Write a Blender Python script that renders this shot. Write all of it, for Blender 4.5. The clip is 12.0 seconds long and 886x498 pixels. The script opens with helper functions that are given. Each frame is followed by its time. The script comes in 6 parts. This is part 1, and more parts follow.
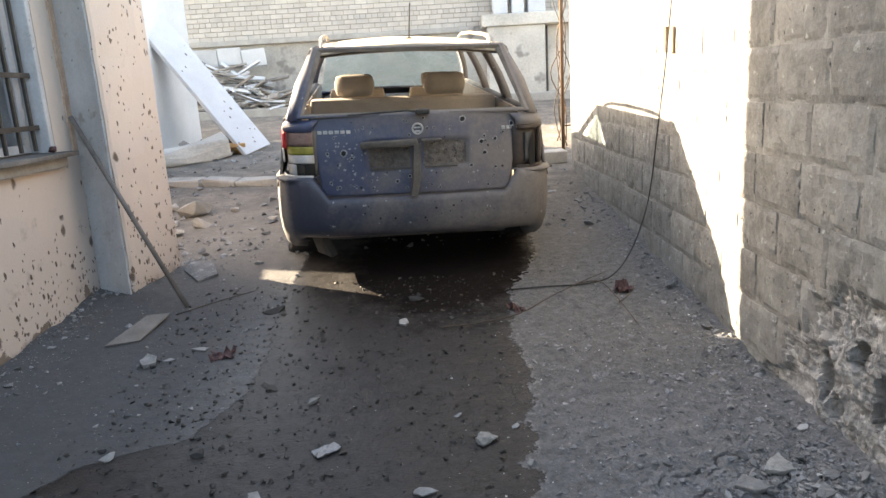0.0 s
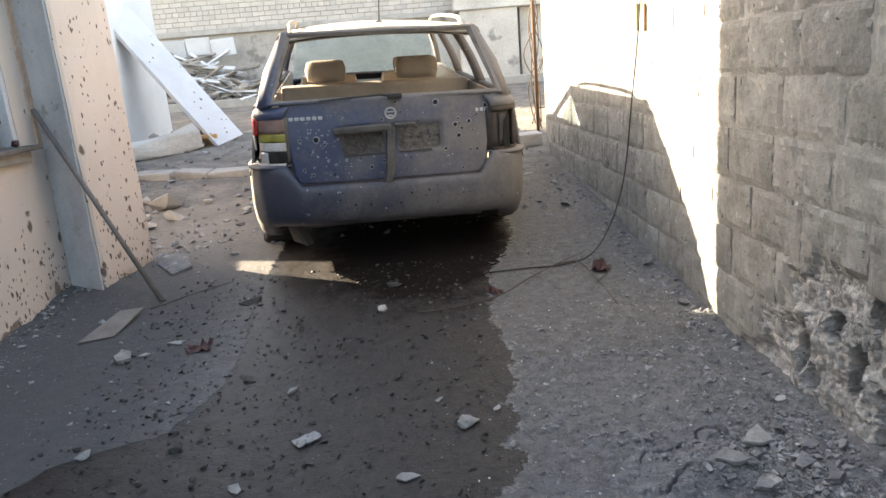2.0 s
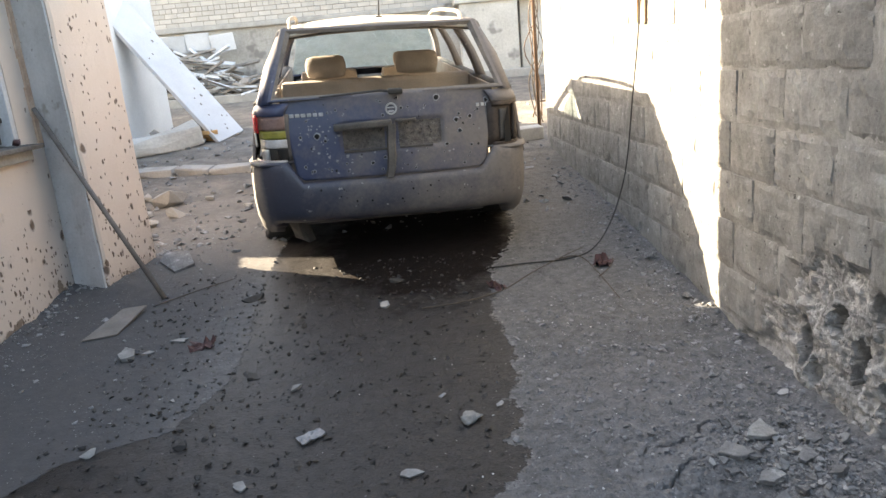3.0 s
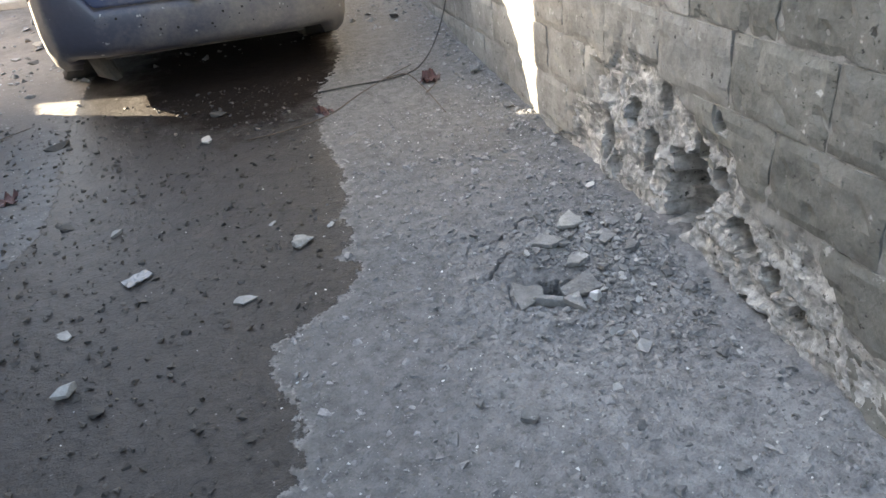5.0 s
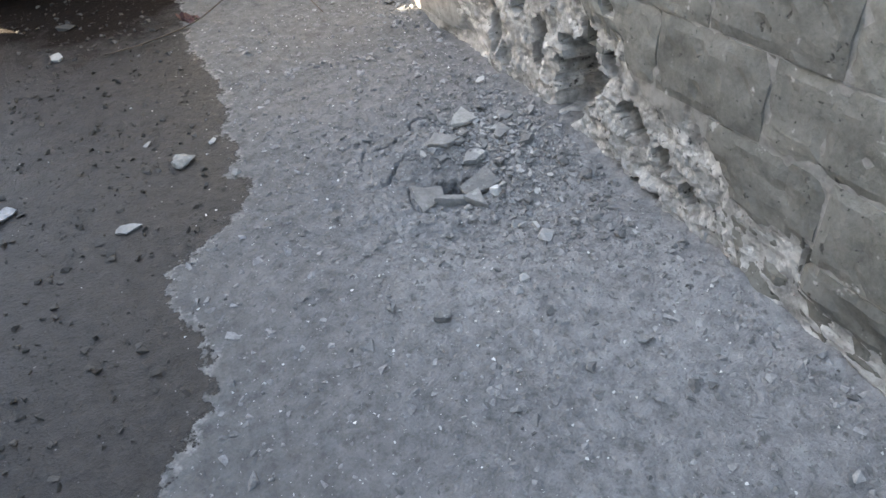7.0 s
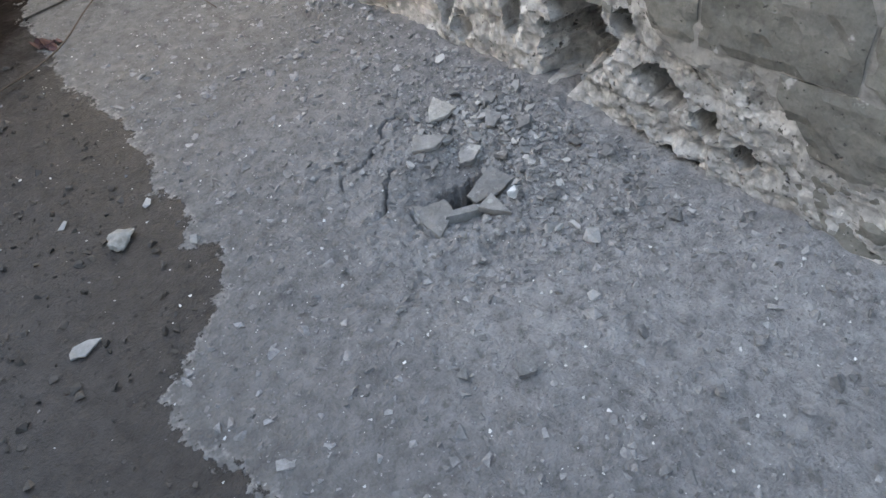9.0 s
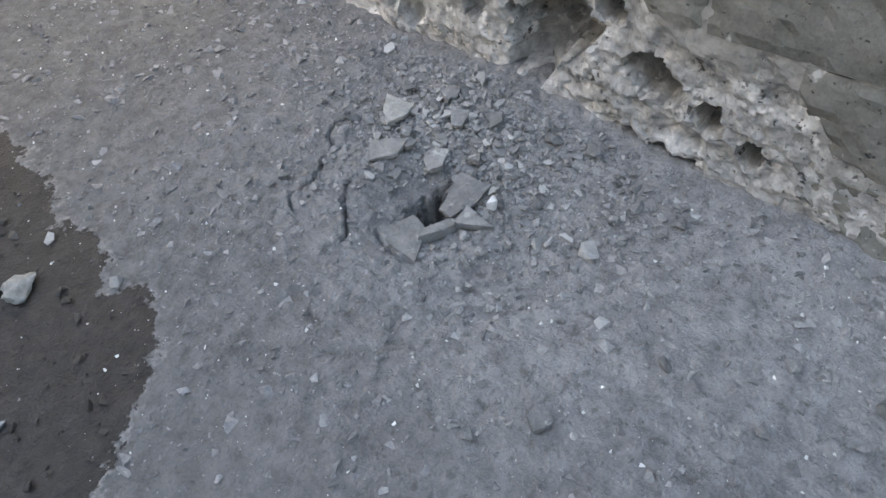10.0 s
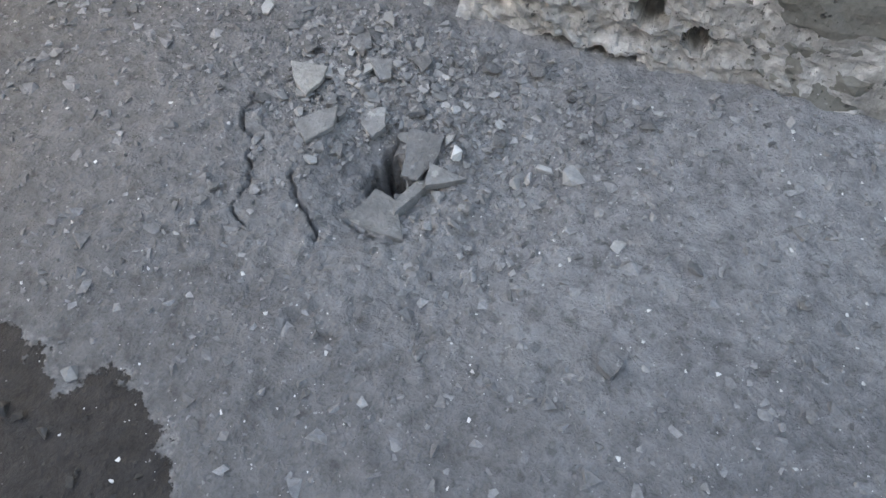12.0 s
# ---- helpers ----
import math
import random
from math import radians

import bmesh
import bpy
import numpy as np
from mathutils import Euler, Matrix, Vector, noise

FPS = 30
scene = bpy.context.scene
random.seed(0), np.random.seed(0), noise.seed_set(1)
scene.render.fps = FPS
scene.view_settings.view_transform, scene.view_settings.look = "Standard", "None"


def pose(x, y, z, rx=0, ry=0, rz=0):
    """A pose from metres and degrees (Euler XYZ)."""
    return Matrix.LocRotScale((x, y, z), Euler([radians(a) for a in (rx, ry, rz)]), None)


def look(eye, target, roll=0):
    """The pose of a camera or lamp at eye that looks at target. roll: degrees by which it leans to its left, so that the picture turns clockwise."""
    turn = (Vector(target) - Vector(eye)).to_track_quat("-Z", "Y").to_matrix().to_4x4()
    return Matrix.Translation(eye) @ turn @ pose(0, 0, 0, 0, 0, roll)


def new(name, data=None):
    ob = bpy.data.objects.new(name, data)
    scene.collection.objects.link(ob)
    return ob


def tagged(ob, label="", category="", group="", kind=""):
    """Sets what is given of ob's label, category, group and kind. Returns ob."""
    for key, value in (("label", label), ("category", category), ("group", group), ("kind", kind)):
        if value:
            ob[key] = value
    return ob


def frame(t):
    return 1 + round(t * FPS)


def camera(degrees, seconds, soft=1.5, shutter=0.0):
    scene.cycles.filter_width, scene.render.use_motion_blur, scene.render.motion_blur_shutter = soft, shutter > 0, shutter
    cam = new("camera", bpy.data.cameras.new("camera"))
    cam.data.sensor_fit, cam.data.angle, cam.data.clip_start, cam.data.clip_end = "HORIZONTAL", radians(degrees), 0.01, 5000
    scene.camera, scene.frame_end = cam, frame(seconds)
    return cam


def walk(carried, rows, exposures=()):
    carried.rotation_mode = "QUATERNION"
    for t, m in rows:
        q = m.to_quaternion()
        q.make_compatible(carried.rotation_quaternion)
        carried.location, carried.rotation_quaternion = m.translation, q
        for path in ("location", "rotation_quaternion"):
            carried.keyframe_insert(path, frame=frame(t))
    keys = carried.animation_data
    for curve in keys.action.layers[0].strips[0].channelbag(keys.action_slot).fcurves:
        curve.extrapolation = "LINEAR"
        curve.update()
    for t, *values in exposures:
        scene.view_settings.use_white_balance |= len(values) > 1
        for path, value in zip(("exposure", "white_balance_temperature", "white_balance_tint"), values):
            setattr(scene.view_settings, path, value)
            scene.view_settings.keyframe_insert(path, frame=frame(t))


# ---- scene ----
# The alley's ground climbs by SLOPE degrees ahead of the camera; coordinates on it are alley coordinates,
# and RAMP turns them into the upright world.
SLOPE = 5.0
RAMP = pose(0, 0, 0, SLOPE, 0, 0)
cam = camera(65.3, 12.0)
PATH = [
    (0, (0.049, 0.049, 1.602), (0.038, 1.951, 0.982), -3.5),
    (0.5, (0.054, 0.057, 1.597), (0.052, 1.958, 0.975), -3.8),
    (1, (0.062, 0.065, 1.585), (0.079, 1.963, 0.955), -3.6),
    (1.5, (0.062, 0.073, 1.579), (0.098, 1.967, 0.937), -3.2),
    (2, (0.061, 0.071, 1.577), (0.107, 1.959, 0.918), -4.7),
    (2.5, (0.058, 0.073, 1.584), (0.101, 1.958, 0.917), -5.3),
    (2.7, (0.056, 0.074, 1.591), (0.095, 1.962, 0.932), -5.2),
    (4.3, (0.153, 0.055, 1.547), (0.365, 1.777, 0.552), -5.2),
    (4.5, (0.172, 0.049, 1.537), (0.442, 1.643, 0.539), -4.8),
    (5, (0.187, 0.027, 1.521), (0.536, 1.555, 0.446), -5.4),
    (5.5, (0.193, 0.025, 1.497), (0.570, 1.487, 0.344), -5.9),
    (6, (0.208, 0.027, 1.485), (0.653, 1.434, 0.288), -5.2),
    (6.5, (0.206, 0.033, 1.482), (0.726, 1.366, 0.232), -4.4),
    (7, (0.169, 0.063, 1.478), (0.723, 1.347, 0.191), -4.1),
    (7.2, (0.136, 0.098, 1.462), (0.718, 1.363, 0.169), -3.8),
    (8.8, (0.091, 0.634, 1.452), (0.738, 1.698, 0.017), -8.6),
    (9, (0.048, 0.684, 1.446), (0.789, 1.699, 0.022), -8.2),
    (9.5, (0.030, 0.773, 1.399), (0.904, 1.640, -0.048), -3.0),
    (10, (0.125, 1.002, 1.329), (0.988, 1.817, -0.154), -3.5),
    (10.5, (0.189, 1.204, 1.321), (1.011, 1.994, -0.199), -5.0),
    (11, (0.133, 1.344, 1.317), (1.038, 1.918, -0.252), -6.6),
    (11.5, (0.093, 1.383, 1.290), (1.016, 1.836, -0.308), -6.3),
    (12, (0.084, 1.426, 1.284), (1.025, 1.750, -0.335), -0.1),
]
# the film camera opens up as it leaves the sunlit wall
EXPOSURES = [(0.0, 2.84, 8300, 10), (2.7, 2.86, 8300, 10), (4.6, 3.4, 8100, 8), (7.0, 3.62, 8000, 8), (9.0, 3.49, 8000, 8), (12.0, 3.43, 8000, 8)]
walk(cam, [(t, RAMP @ look(eye, target, roll)) for t, eye, target, roll in PATH], EXPOSURES)

# ---- light ----
SUN = RAMP.to_3x3() @ Vector((-0.8827 * 0.909, 0.470 * 0.909, 0.418))
world = bpy.data.worlds.new("sky")
scene.world = world
world.use_nodes = True
wn = world.node_tree.nodes
sky = wn.new("ShaderNodeTexSky")
sky.sky_type, sky.sun_disc = "NISHITA", False
sky.sun_elevation = math.asin(SUN.normalized().z)
sky.sun_rotation = math.atan2(SUN.x, SUN.y)
sky.air_density, sky.dust_density = 1.0, 2.0
world.node_tree.links.new(sky.outputs[0], wn["Background"].inputs[0])
wn["Background"].inputs[1].default_value = 0.15
sun = new("sun", bpy.data.lights.new("sun", "SUN"))
sun.data.energy, sun.data.angle, sun.data.color = 5.0, radians(0.6), (1.0, 0.93, 0.82)
sun.matrix_world = look(SUN * 50, (0, 0, 0))


# ---- materials ----
def shader(name):
    m = bpy.data.materials.new(name)
    m.use_nodes = True
    return m, m.node_tree.nodes, m.node_tree.links, m.node_tree.nodes["Principled BSDF"]


def coords(n, l, spread=37.0):
    """Object coordinates, shifted for each object by its random number."""
    tc, oi = n.new("ShaderNodeTexCoord"), n.new("ShaderNodeObjectInfo")
    mul, add = n.new("ShaderNodeMath"), n.new("ShaderNodeVectorMath")
    mul.operation, add.operation = "MULTIPLY", "ADD"
    mul.inputs[1].default_value = spread
    l.new(oi.outputs["Random"], mul.inputs[0])
    l.new(tc.outputs["Object"], add.inputs[0])
    l.new(mul.outputs[0], add.inputs[1])
    return add.outputs[0], oi.outputs["Random"], tc.outputs["Object"]


def noise_tex(n, l, vec, scale, detail=4.0, rough=0.6):
    t = n.new("ShaderNodeTexNoise")
    t.inputs["Scale"].default_value, t.inputs["Detail"].default_value, t.inputs["Roughness"].default_value = scale, detail, rough
    l.new(vec, t.inputs["Vector"])
    return t.outputs[0]


def ramp_node(n, l, fac, stops):
    r = n.new("ShaderNodeValToRGB")
    while len(r.color_ramp.elements) < len(stops):
        r.color_ramp.elements.new(0.5)
    for e, (p, c) in zip(r.color_ramp.elements, stops):
        e.position = p
        e.color = (c, c, c, 1) if isinstance(c, (int, float)) else (*c, 1)
    l.new(fac, r.inputs[0])
    return r.outputs[0]


def mix(n, l, fac, a, b, mode="MIX"):
    m = n.new("ShaderNodeMix")
    m.data_type, m.blend_type = "RGBA", mode
    for sock, v in ((m.inputs[0], fac), (m.inputs[6], a), (m.inputs[7], b)):
        if isinstance(v, bpy.types.NodeSocket):
            l.new(v, sock)
        elif isinstance(v, (int, float)):
            sock.default_value = v
        else:
            sock.default_value = (*v, 1)
    return m.outputs[2]


def maths(n, l, op, a, b=0.0):
    m = n.new("ShaderNodeMath")
    m.operation = op
    for sock, v in ((m.inputs[0], a), (m.inputs[1], b)):
        if isinstance(v, bpy.types.NodeSocket):
            l.new(v, sock)
        else:
            sock.default_value = v
    return m.outputs[0]


def add_bump(n, l, p, height, strength, dist):
    b = n.new("ShaderNodeBump")
    b.inputs["Strength"].default_value, b.inputs["Distance"].default_value = strength, dist
    l.new(height, b.inputs["Height"])
    l.new(b.outputs[0], p.inputs["Normal"])


def surface(name, dark, light, scale=4.0, fine=60.0, rough=0.9, metal=0.0, bump=0.5, dist=0.004, spots=None, tone=0.12, island=False, pits=None):
    """A mottled surface: large stains, fine grain, relief, and a small difference of tone from piece to piece."""
    m, n, l, p = shader(name)
    vec, rnd, _ = coords(n, l)
    if island:
        rnd = n.new("ShaderNodeNewGeometry").outputs["Random Per Island"]
    big, small = noise_tex(n, l, vec, scale), noise_tex(n, l, vec, fine, 6.0, 0.7)
    both = maths(n, l, "ADD", maths(n, l, "MULTIPLY", big, 0.6), maths(n, l, "MULTIPLY", small, 0.4))
    col = mix(n, l, ramp_node(n, l, both, ((0.34, 0.0), (0.66, 1.0))), dark, light)
    if spots:
        colour, at, size = spots
        col = mix(n, l, ramp_node(n, l, noise_tex(n, l, vec, size, 3.0), ((at, 0.0), (at + 0.06, 1.0))), col, colour)
    hollow = None
    if pits:
        colour, at, size = pits
        hollow = maths(n, l, "MAXIMUM", ramp_node(n, l, noise_tex(n, l, vec, size, 3.0, 0.55), ((at, 0.0), (at + 0.05, 1.0))),
                       ramp_node(n, l, noise_tex(n, l, vec, size * 3.1, 2.0), ((at, 0.0), (at + 0.05, 0.8))))
        col = mix(n, l, hollow, col, colour)
    val = n.new("ShaderNodeHueSaturation")
    l.new(maths(n, l, "ADD", maths(n, l, "MULTIPLY", rnd, 2 * tone), 1.0 - tone), val.inputs["Value"])
    l.new(col, val.inputs["Color"])
    l.new(val.outputs[0], p.inputs["Base Color"])
    p.inputs["Roughness"].default_value, p.inputs["Metallic"].default_value = rough, metal
    add_bump(n, l, p, maths(n, l, "SUBTRACT", small, hollow) if hollow else small, bump, dist)
    return m


CINDER = surface("cinder_block", (0.155, 0.152, 0.143), (0.335, 0.329, 0.312), 6, 60, bump=0.8, dist=0.007, spots=((0.45, 0.445, 0.43), 0.66, 20), tone=0.15, pits=((0.07, 0.067, 0.062), 0.68, 19))
# darker, more olive version of the block colour
OLIVE_CINDER = surface("olive_cinder_block", (0.095, 0.095, 0.084), (0.235, 0.232, 0.212), 5, 60, bump=0.8, dist=0.007, spots=((0.42, 0.415, 0.40), 0.66, 20), tone=0.18, pits=((0.055, 0.053, 0.048), 0.68, 19))
MORTAR = surface("mortar", (0.17, 0.167, 0.158), (0.36, 0.353, 0.337), 8, 50, bump=0.9, dist=0.008)
BROKEN = surface("broken_concrete", (0.21, 0.207, 0.20), (0.56, 0.555, 0.54), 9, 36, bump=1.0, dist=0.016, spots=((0.66, 0.655, 0.64), 0.60, 12), pits=((0.10, 0.096, 0.09), 0.67, 20))
RUBBLE = surface("rubble_stone", (0.20, 0.20, 0.20), (0.36, 0.36, 0.355), 9, 120, bump=0.6, tone=0.28)
GRAVEL = surface("gravel_stone", (0.115, 0.115, 0.117), (0.285, 0.285, 0.285), 30, 160, bump=0.5, tone=0.42, island=True)
GRIT = surface("oily_grit", (0.02, 0.018, 0.017), (0.06, 0.055, 0.05), 30, 160, rough=0.7, tone=0.7, island=True)
WHITE_CHIPS = surface("white_chips", (0.46, 0.46, 0.455), (0.70, 0.70, 0.69), 30, 160, tone=0.25, island=True)
CHUNK = surface("dusty_chunk", (0.145, 0.145, 0.146), (0.31, 0.31, 0.308), 14, 80, bump=1.0, dist=0.010, spots=((0.36, 0.36, 0.355), 0.62, 24), tone=0.15)
SLAB = surface("concrete_fragment", (0.11, 0.11, 0.112), (0.25, 0.25, 0.25), 18, 90, bump=1.0, dist=0.010, spots=((0.32, 0.32, 0.315), 0.60, 24), tone=0.22)
WHITE_PAINT = surface("white_paint", (0.46, 0.48, 0.51), (0.62, 0.64, 0.67), 2, 40, rough=0.7, bump=0.15, spots=((0.35, 0.34, 0.32), 0.72, 9))
WHITE_WALL = surface("whitewash", (0.54, 0.55, 0.56), (0.68, 0.69, 0.70), 1.2, 30, bump=0.3)
# grey of the window frame; on jamb and cheek it paints their shade
GREY_SHADE = surface("grey_shade", (0.42, 0.42, 0.425), (0.62, 0.625, 0.635), 3.5, 50, bump=0.5, spots=((0.36, 0.34, 0.32), 0.64, 5), pits=((0.17, 0.14, 0.12), 0.70, 13))
SILICATE = surface("silicate_brick", (0.40, 0.365, 0.33), (0.52, 0.48, 0.435), 4, 70, tone=0.07)
BRICK_MORTAR = surface("brick_mortar", (0.20, 0.185, 0.165), (0.30, 0.28, 0.25), 5, 50)
PLINTH = surface("plinth_render", (0.29, 0.27, 0.245), (0.55, 0.525, 0.48), 0.9, 25, spots=((0.22, 0.205, 0.19), 0.58, 1.7))
KERB = surface("kerb_concrete", (0.26, 0.245, 0.225), (0.44, 0.42, 0.39), 4, 60)
DARK_STEEL = surface("dark_steel", (0.05, 0.045, 0.04), (0.11, 0.10, 0.09), 8, 90, rough=0.6, metal=0.6)
RUST = surface("rust", (0.07, 0.04, 0.025), (0.17, 0.10, 0.06), 9, 80, rough=0.85)
PALE_RUST = surface("pale_rust", (0.26, 0.16, 0.09), (0.46, 0.31, 0.20), 9, 80, rough=0.85)
GREY_PIPE = surface("grey_pipe", (0.10, 0.088, 0.08), (0.20, 0.18, 0.165), 12, 90, rough=0.7, metal=0.2)
BLACK_WIRE = surface("black_cable", (0.015, 0.015, 0.015), (0.05, 0.048, 0.045), 20, 100, rough=0.7)
TWIG = surface("dry_twig", (0.045, 0.036, 0.028), (0.11, 0.088, 0.07), 20, 100)
OLD_WOOD = surface("weathered_wood", (0.10, 0.088, 0.078), (0.33, 0.305, 0.28), 5, 60, tone=0.45)
ORANGE_WOOD = surface("orange_wood", (0.36, 0.20, 0.08), (0.55, 0.34, 0.16), 6, 60)
RED_SCRAP = surface("red_plastic", (0.030, 0.012, 0.013), (0.080, 0.030, 0.030), 14, 80, rough=0.6)
FOIL = surface("crumpled_foil", (0.16, 0.165, 0.175), (0.34, 0.345, 0.36), 30, 90, rough=0.5, metal=0.4)
PALE_STONE = surface("pale_stone", (0.21, 0.21, 0.20), (0.42, 0.415, 0.40), 26, 90, bump=0.9, dist=0.008, tone=0.12)
BLACK_HOLE = surface("hole_black", (0.006, 0.006, 0.006), (0.015, 0.014, 0.013), 20, 90)
BARE_METAL = surface("bare_metal", (0.17, 0.18, 0.20), (0.42, 0.43, 0.45), 50, 200, rough=0.6, metal=0.2)
TYRE = surface("tyre_rubber", (0.02, 0.02, 0.02), (0.06, 0.055, 0.05), 9, 90, rough=0.85)
TRIM = surface("dusty_plastic", (0.05, 0.047, 0.045), (0.14, 0.125, 0.11), 6, 90, rough=0.75)
PLATE_DIRT = surface("caked_dirt", (0.065, 0.058, 0.054), (0.175, 0.158, 0.146), 26, 90, bump=1.0, dist=0.01, pits=((0.012, 0.011, 0.010), 0.64, 30))
DULL_PLATE = surface("dull_grey_sheet", (0.15, 0.135, 0.12), (0.25, 0.23, 0.21), 8, 90, rough=0.8)
LAMP_DARK = surface("dark_lamp_housing", (0.020, 0.014, 0.012), (0.075, 0.055, 0.045), 14, 80, rough=0.6)
GASKET = surface("dusty_gasket", (0.10, 0.09, 0.08), (0.24, 0.215, 0.19), 9, 90, rough=0.8)
SEAT = surface("dusty_seat_fabric", (0.20, 0.172, 0.145), (0.32, 0.275, 0.235), 5, 120)
RED_LENS = surface("red_lens", (0.35, 0.01, 0.015), (0.55, 0.03, 0.03), 20, 90, rough=0.25, bump=0.1)
AMBER_LENS = surface("yellow_lens", (0.20, 0.18, 0.03), (0.36, 0.33, 0.07), 20, 90, rough=0.35, bump=0.1)
CLEAR_LENS = surface("clear_lens", (0.40, 0.38, 0.37), (0.62, 0.60, 0.59), 20, 90, rough=0.3, bump=0.1)
CHROME = surface("dusty_chrome", (0.42, 0.43, 0.44), (0.62, 0.62, 0.62), 30, 90, rough=0.4, metal=0.5)


def dusty_paint(name, low_dust, blue=1.0):
    """Blue car paint, dust lying on it in clouds and thicker towards the right-hand side of the car."""
    m, n, l, p = shader(name)
    _, _, obj = coords(n, l)
    sep = n.new("ShaderNodeSeparateXYZ")
    l.new(obj, sep.inputs[0])
    cloud = noise_tex(n, l, obj, 3.2, 6, 0.65)
    fine = noise_tex(n, l, obj, 45, 5, 0.7)
    side = maths(n, l, "MULTIPLY", sep.outputs[0], 0.30)
    # left edge dusted pale too; its sunlit brightness is partly put into the colour
    side = maths(n, l, "ADD", side, maths(n, l, "MULTIPLY", maths(n, l, "MAXIMUM", maths(n, l, "SUBTRACT", -0.80, sep.outputs[0]), 0.0), 14.0))
    high = maths(n, l, "MULTIPLY", maths(n, l, "MAXIMUM", maths(n, l, "SUBTRACT", sep.outputs[2], 1.0), 0.0), 1.1)
    f = maths(n, l, "ADD", maths(n, l, "ADD", maths(n, l, "ADD", cloud, side), high), maths(n, l, "MULTIPLY", fine, 0.22))
    dust = ramp_node(n, l, f, ((low_dust - 0.08, 0.10), (low_dust + 0.28, 0.85)))
    paint = mix(n, l, fine, (0.020, 0.020 + 0.014 * blue, 0.025 + 0.060 * blue), (0.034, 0.034 + 0.020 * blue, 0.038 + 0.087 * blue))
    col = mix(n, l, dust, paint, mix(n, l, fine, (0.14, 0.127, 0.118), (0.235, 0.212, 0.195)))
    col = mix(n, l, ramp_node(n, l, noise_tex(n, l, obj, 19, 3), ((0.69, 0.0), (0.72, 0.7))), col, (0.36, 0.36, 0.36))
    l.new(col, p.inputs["Base Color"])
    l.new(ramp_node(n, l, dust, ((0.0, 0.35), (0.8, 0.85))), p.inputs["Roughness"])
    add_bump(n, l, p, fine, 0.15, 0.002)
    return m


PAINT = dusty_paint("dusty_blue_paint", 0.52)
BUMPER_PAINT = dusty_paint("dusty_bumper_paint", 0.52, 0.38)
ROOF_DUST = surface("dust_on_roof", (0.30, 0.26, 0.21), (0.44, 0.39, 0.32), 4, 60)


def plaster_material():
    """Pale beige render, pitted all over by fragments that bare the dark clay below."""
    m, n, l, p = shader("pitted_beige_render")
    _, _, obj = coords(n, l)
    sep = n.new("ShaderNodeSeparateXYZ")
    l.new(obj, sep.inputs[0])
    warp = n.new("ShaderNodeVectorMath")
    warp.operation = "ADD"
    wn_ = n.new("ShaderNodeTexNoise")
    wn_.inputs["Scale"].default_value = 22
    l.new(obj, wn_.inputs["Vector"])
    sc = n.new("ShaderNodeVectorMath")
    sc.operation = "SCALE"
    sc.inputs[3].default_value = 0.035
    l.new(wn_.outputs[1], sc.inputs[0])
    l.new(obj, warp.inputs[0])
    l.new(sc.outputs[0], warp.inputs[1])
    tall = n.new("ShaderNodeVectorMath")
    tall.operation = "MULTIPLY"
    tall.inputs[1].default_value = (1.0, 1.0, 0.62)
    l.new(warp.outputs[0], tall.inputs[0])
    low = ramp_node(n, l, sep.outputs[2], ((0.35, 1.0), (1.9, 0.0)))
    pits = None
    for scale, size, keep in ((6.5, 0.17, 0.42), (12.0, 0.21, 0.58), (21.0, 0.24, 0.62), (36.0, 0.24, 0.50)):
        v = n.new("ShaderNodeTexVoronoi")
        v.inputs["Scale"].default_value = scale
        l.new(tall.outputs[0], v.inputs["Vector"])
        chosen = maths(n, l, "LESS_THAN", n_red(n, l, v.outputs["Color"]), maths(n, l, "ADD", maths(n, l, "MULTIPLY", low, keep), 0.24))
        near = ramp_node(n, l, v.outputs["Distance"], ((size - 0.08, 1.0), (size, 0.0)))
        one = maths(n, l, "MULTIPLY", near, chosen)
        pits = one if pits is None else maths(n, l, "MAXIMUM", pits, one)
    big, fine = noise_tex(n, l, obj, 1.6), noise_tex(n, l, obj, 55, 6, 0.7)
    wall = mix(n, l, big, (0.55, 0.458, 0.395), (0.71, 0.615, 0.54))
    wall = mix(n, l, maths(n, l, "MULTIPLY", fine, 0.5), wall, (0.52, 0.44, 0.38))
    patch = ramp_node(n, l, maths(n, l, "ADD", noise_tex(n, l, obj, 4.5, 5), maths(n, l, "MULTIPLY", low, 0.16)), ((0.66, 0.0), (0.76, 0.55)))
    wall = mix(n, l, patch, wall, (0.27, 0.20, 0.155))
    # render broken off along the foot of the wall
    foot = maths(n, l, "SUBTRACT", sep.outputs[2], maths(n, l, "MULTIPLY", sep.outputs[1], 0.0875))
    foot = maths(n, l, "ADD", foot, maths(n, l, "MULTIPLY", maths(n, l, "SUBTRACT", noise_tex(n, l, obj, 6, 4, 0.6), 0.5), 0.55))
    wall = mix(n, l, ramp_node(n, l, foot, ((0.045, 1.0), (0.06, 0.0))), wall, mix(n, l, fine, (0.12, 0.09, 0.07), (0.30, 0.23, 0.18)))
    col = mix(n, l, pits, wall, mix(n, l, fine, (0.085, 0.06, 0.048), (0.20, 0.145, 0.11)))
    l.new(col, p.inputs["Base Color"])
    p.inputs["Roughness"].default_value = 0.92
    h = maths(n, l, "SUBTRACT", maths(n, l, "MULTIPLY", fine, 0.25), pits)
    add_bump(n, l, p, h, 0.9, 0.012)
    return m


def n_red(n, l, colour):
    s = n.new("ShaderNodeSeparateColor")
    l.new(colour, s.inputs[0])
    return s.outputs[0]


PLASTER = plaster_material()


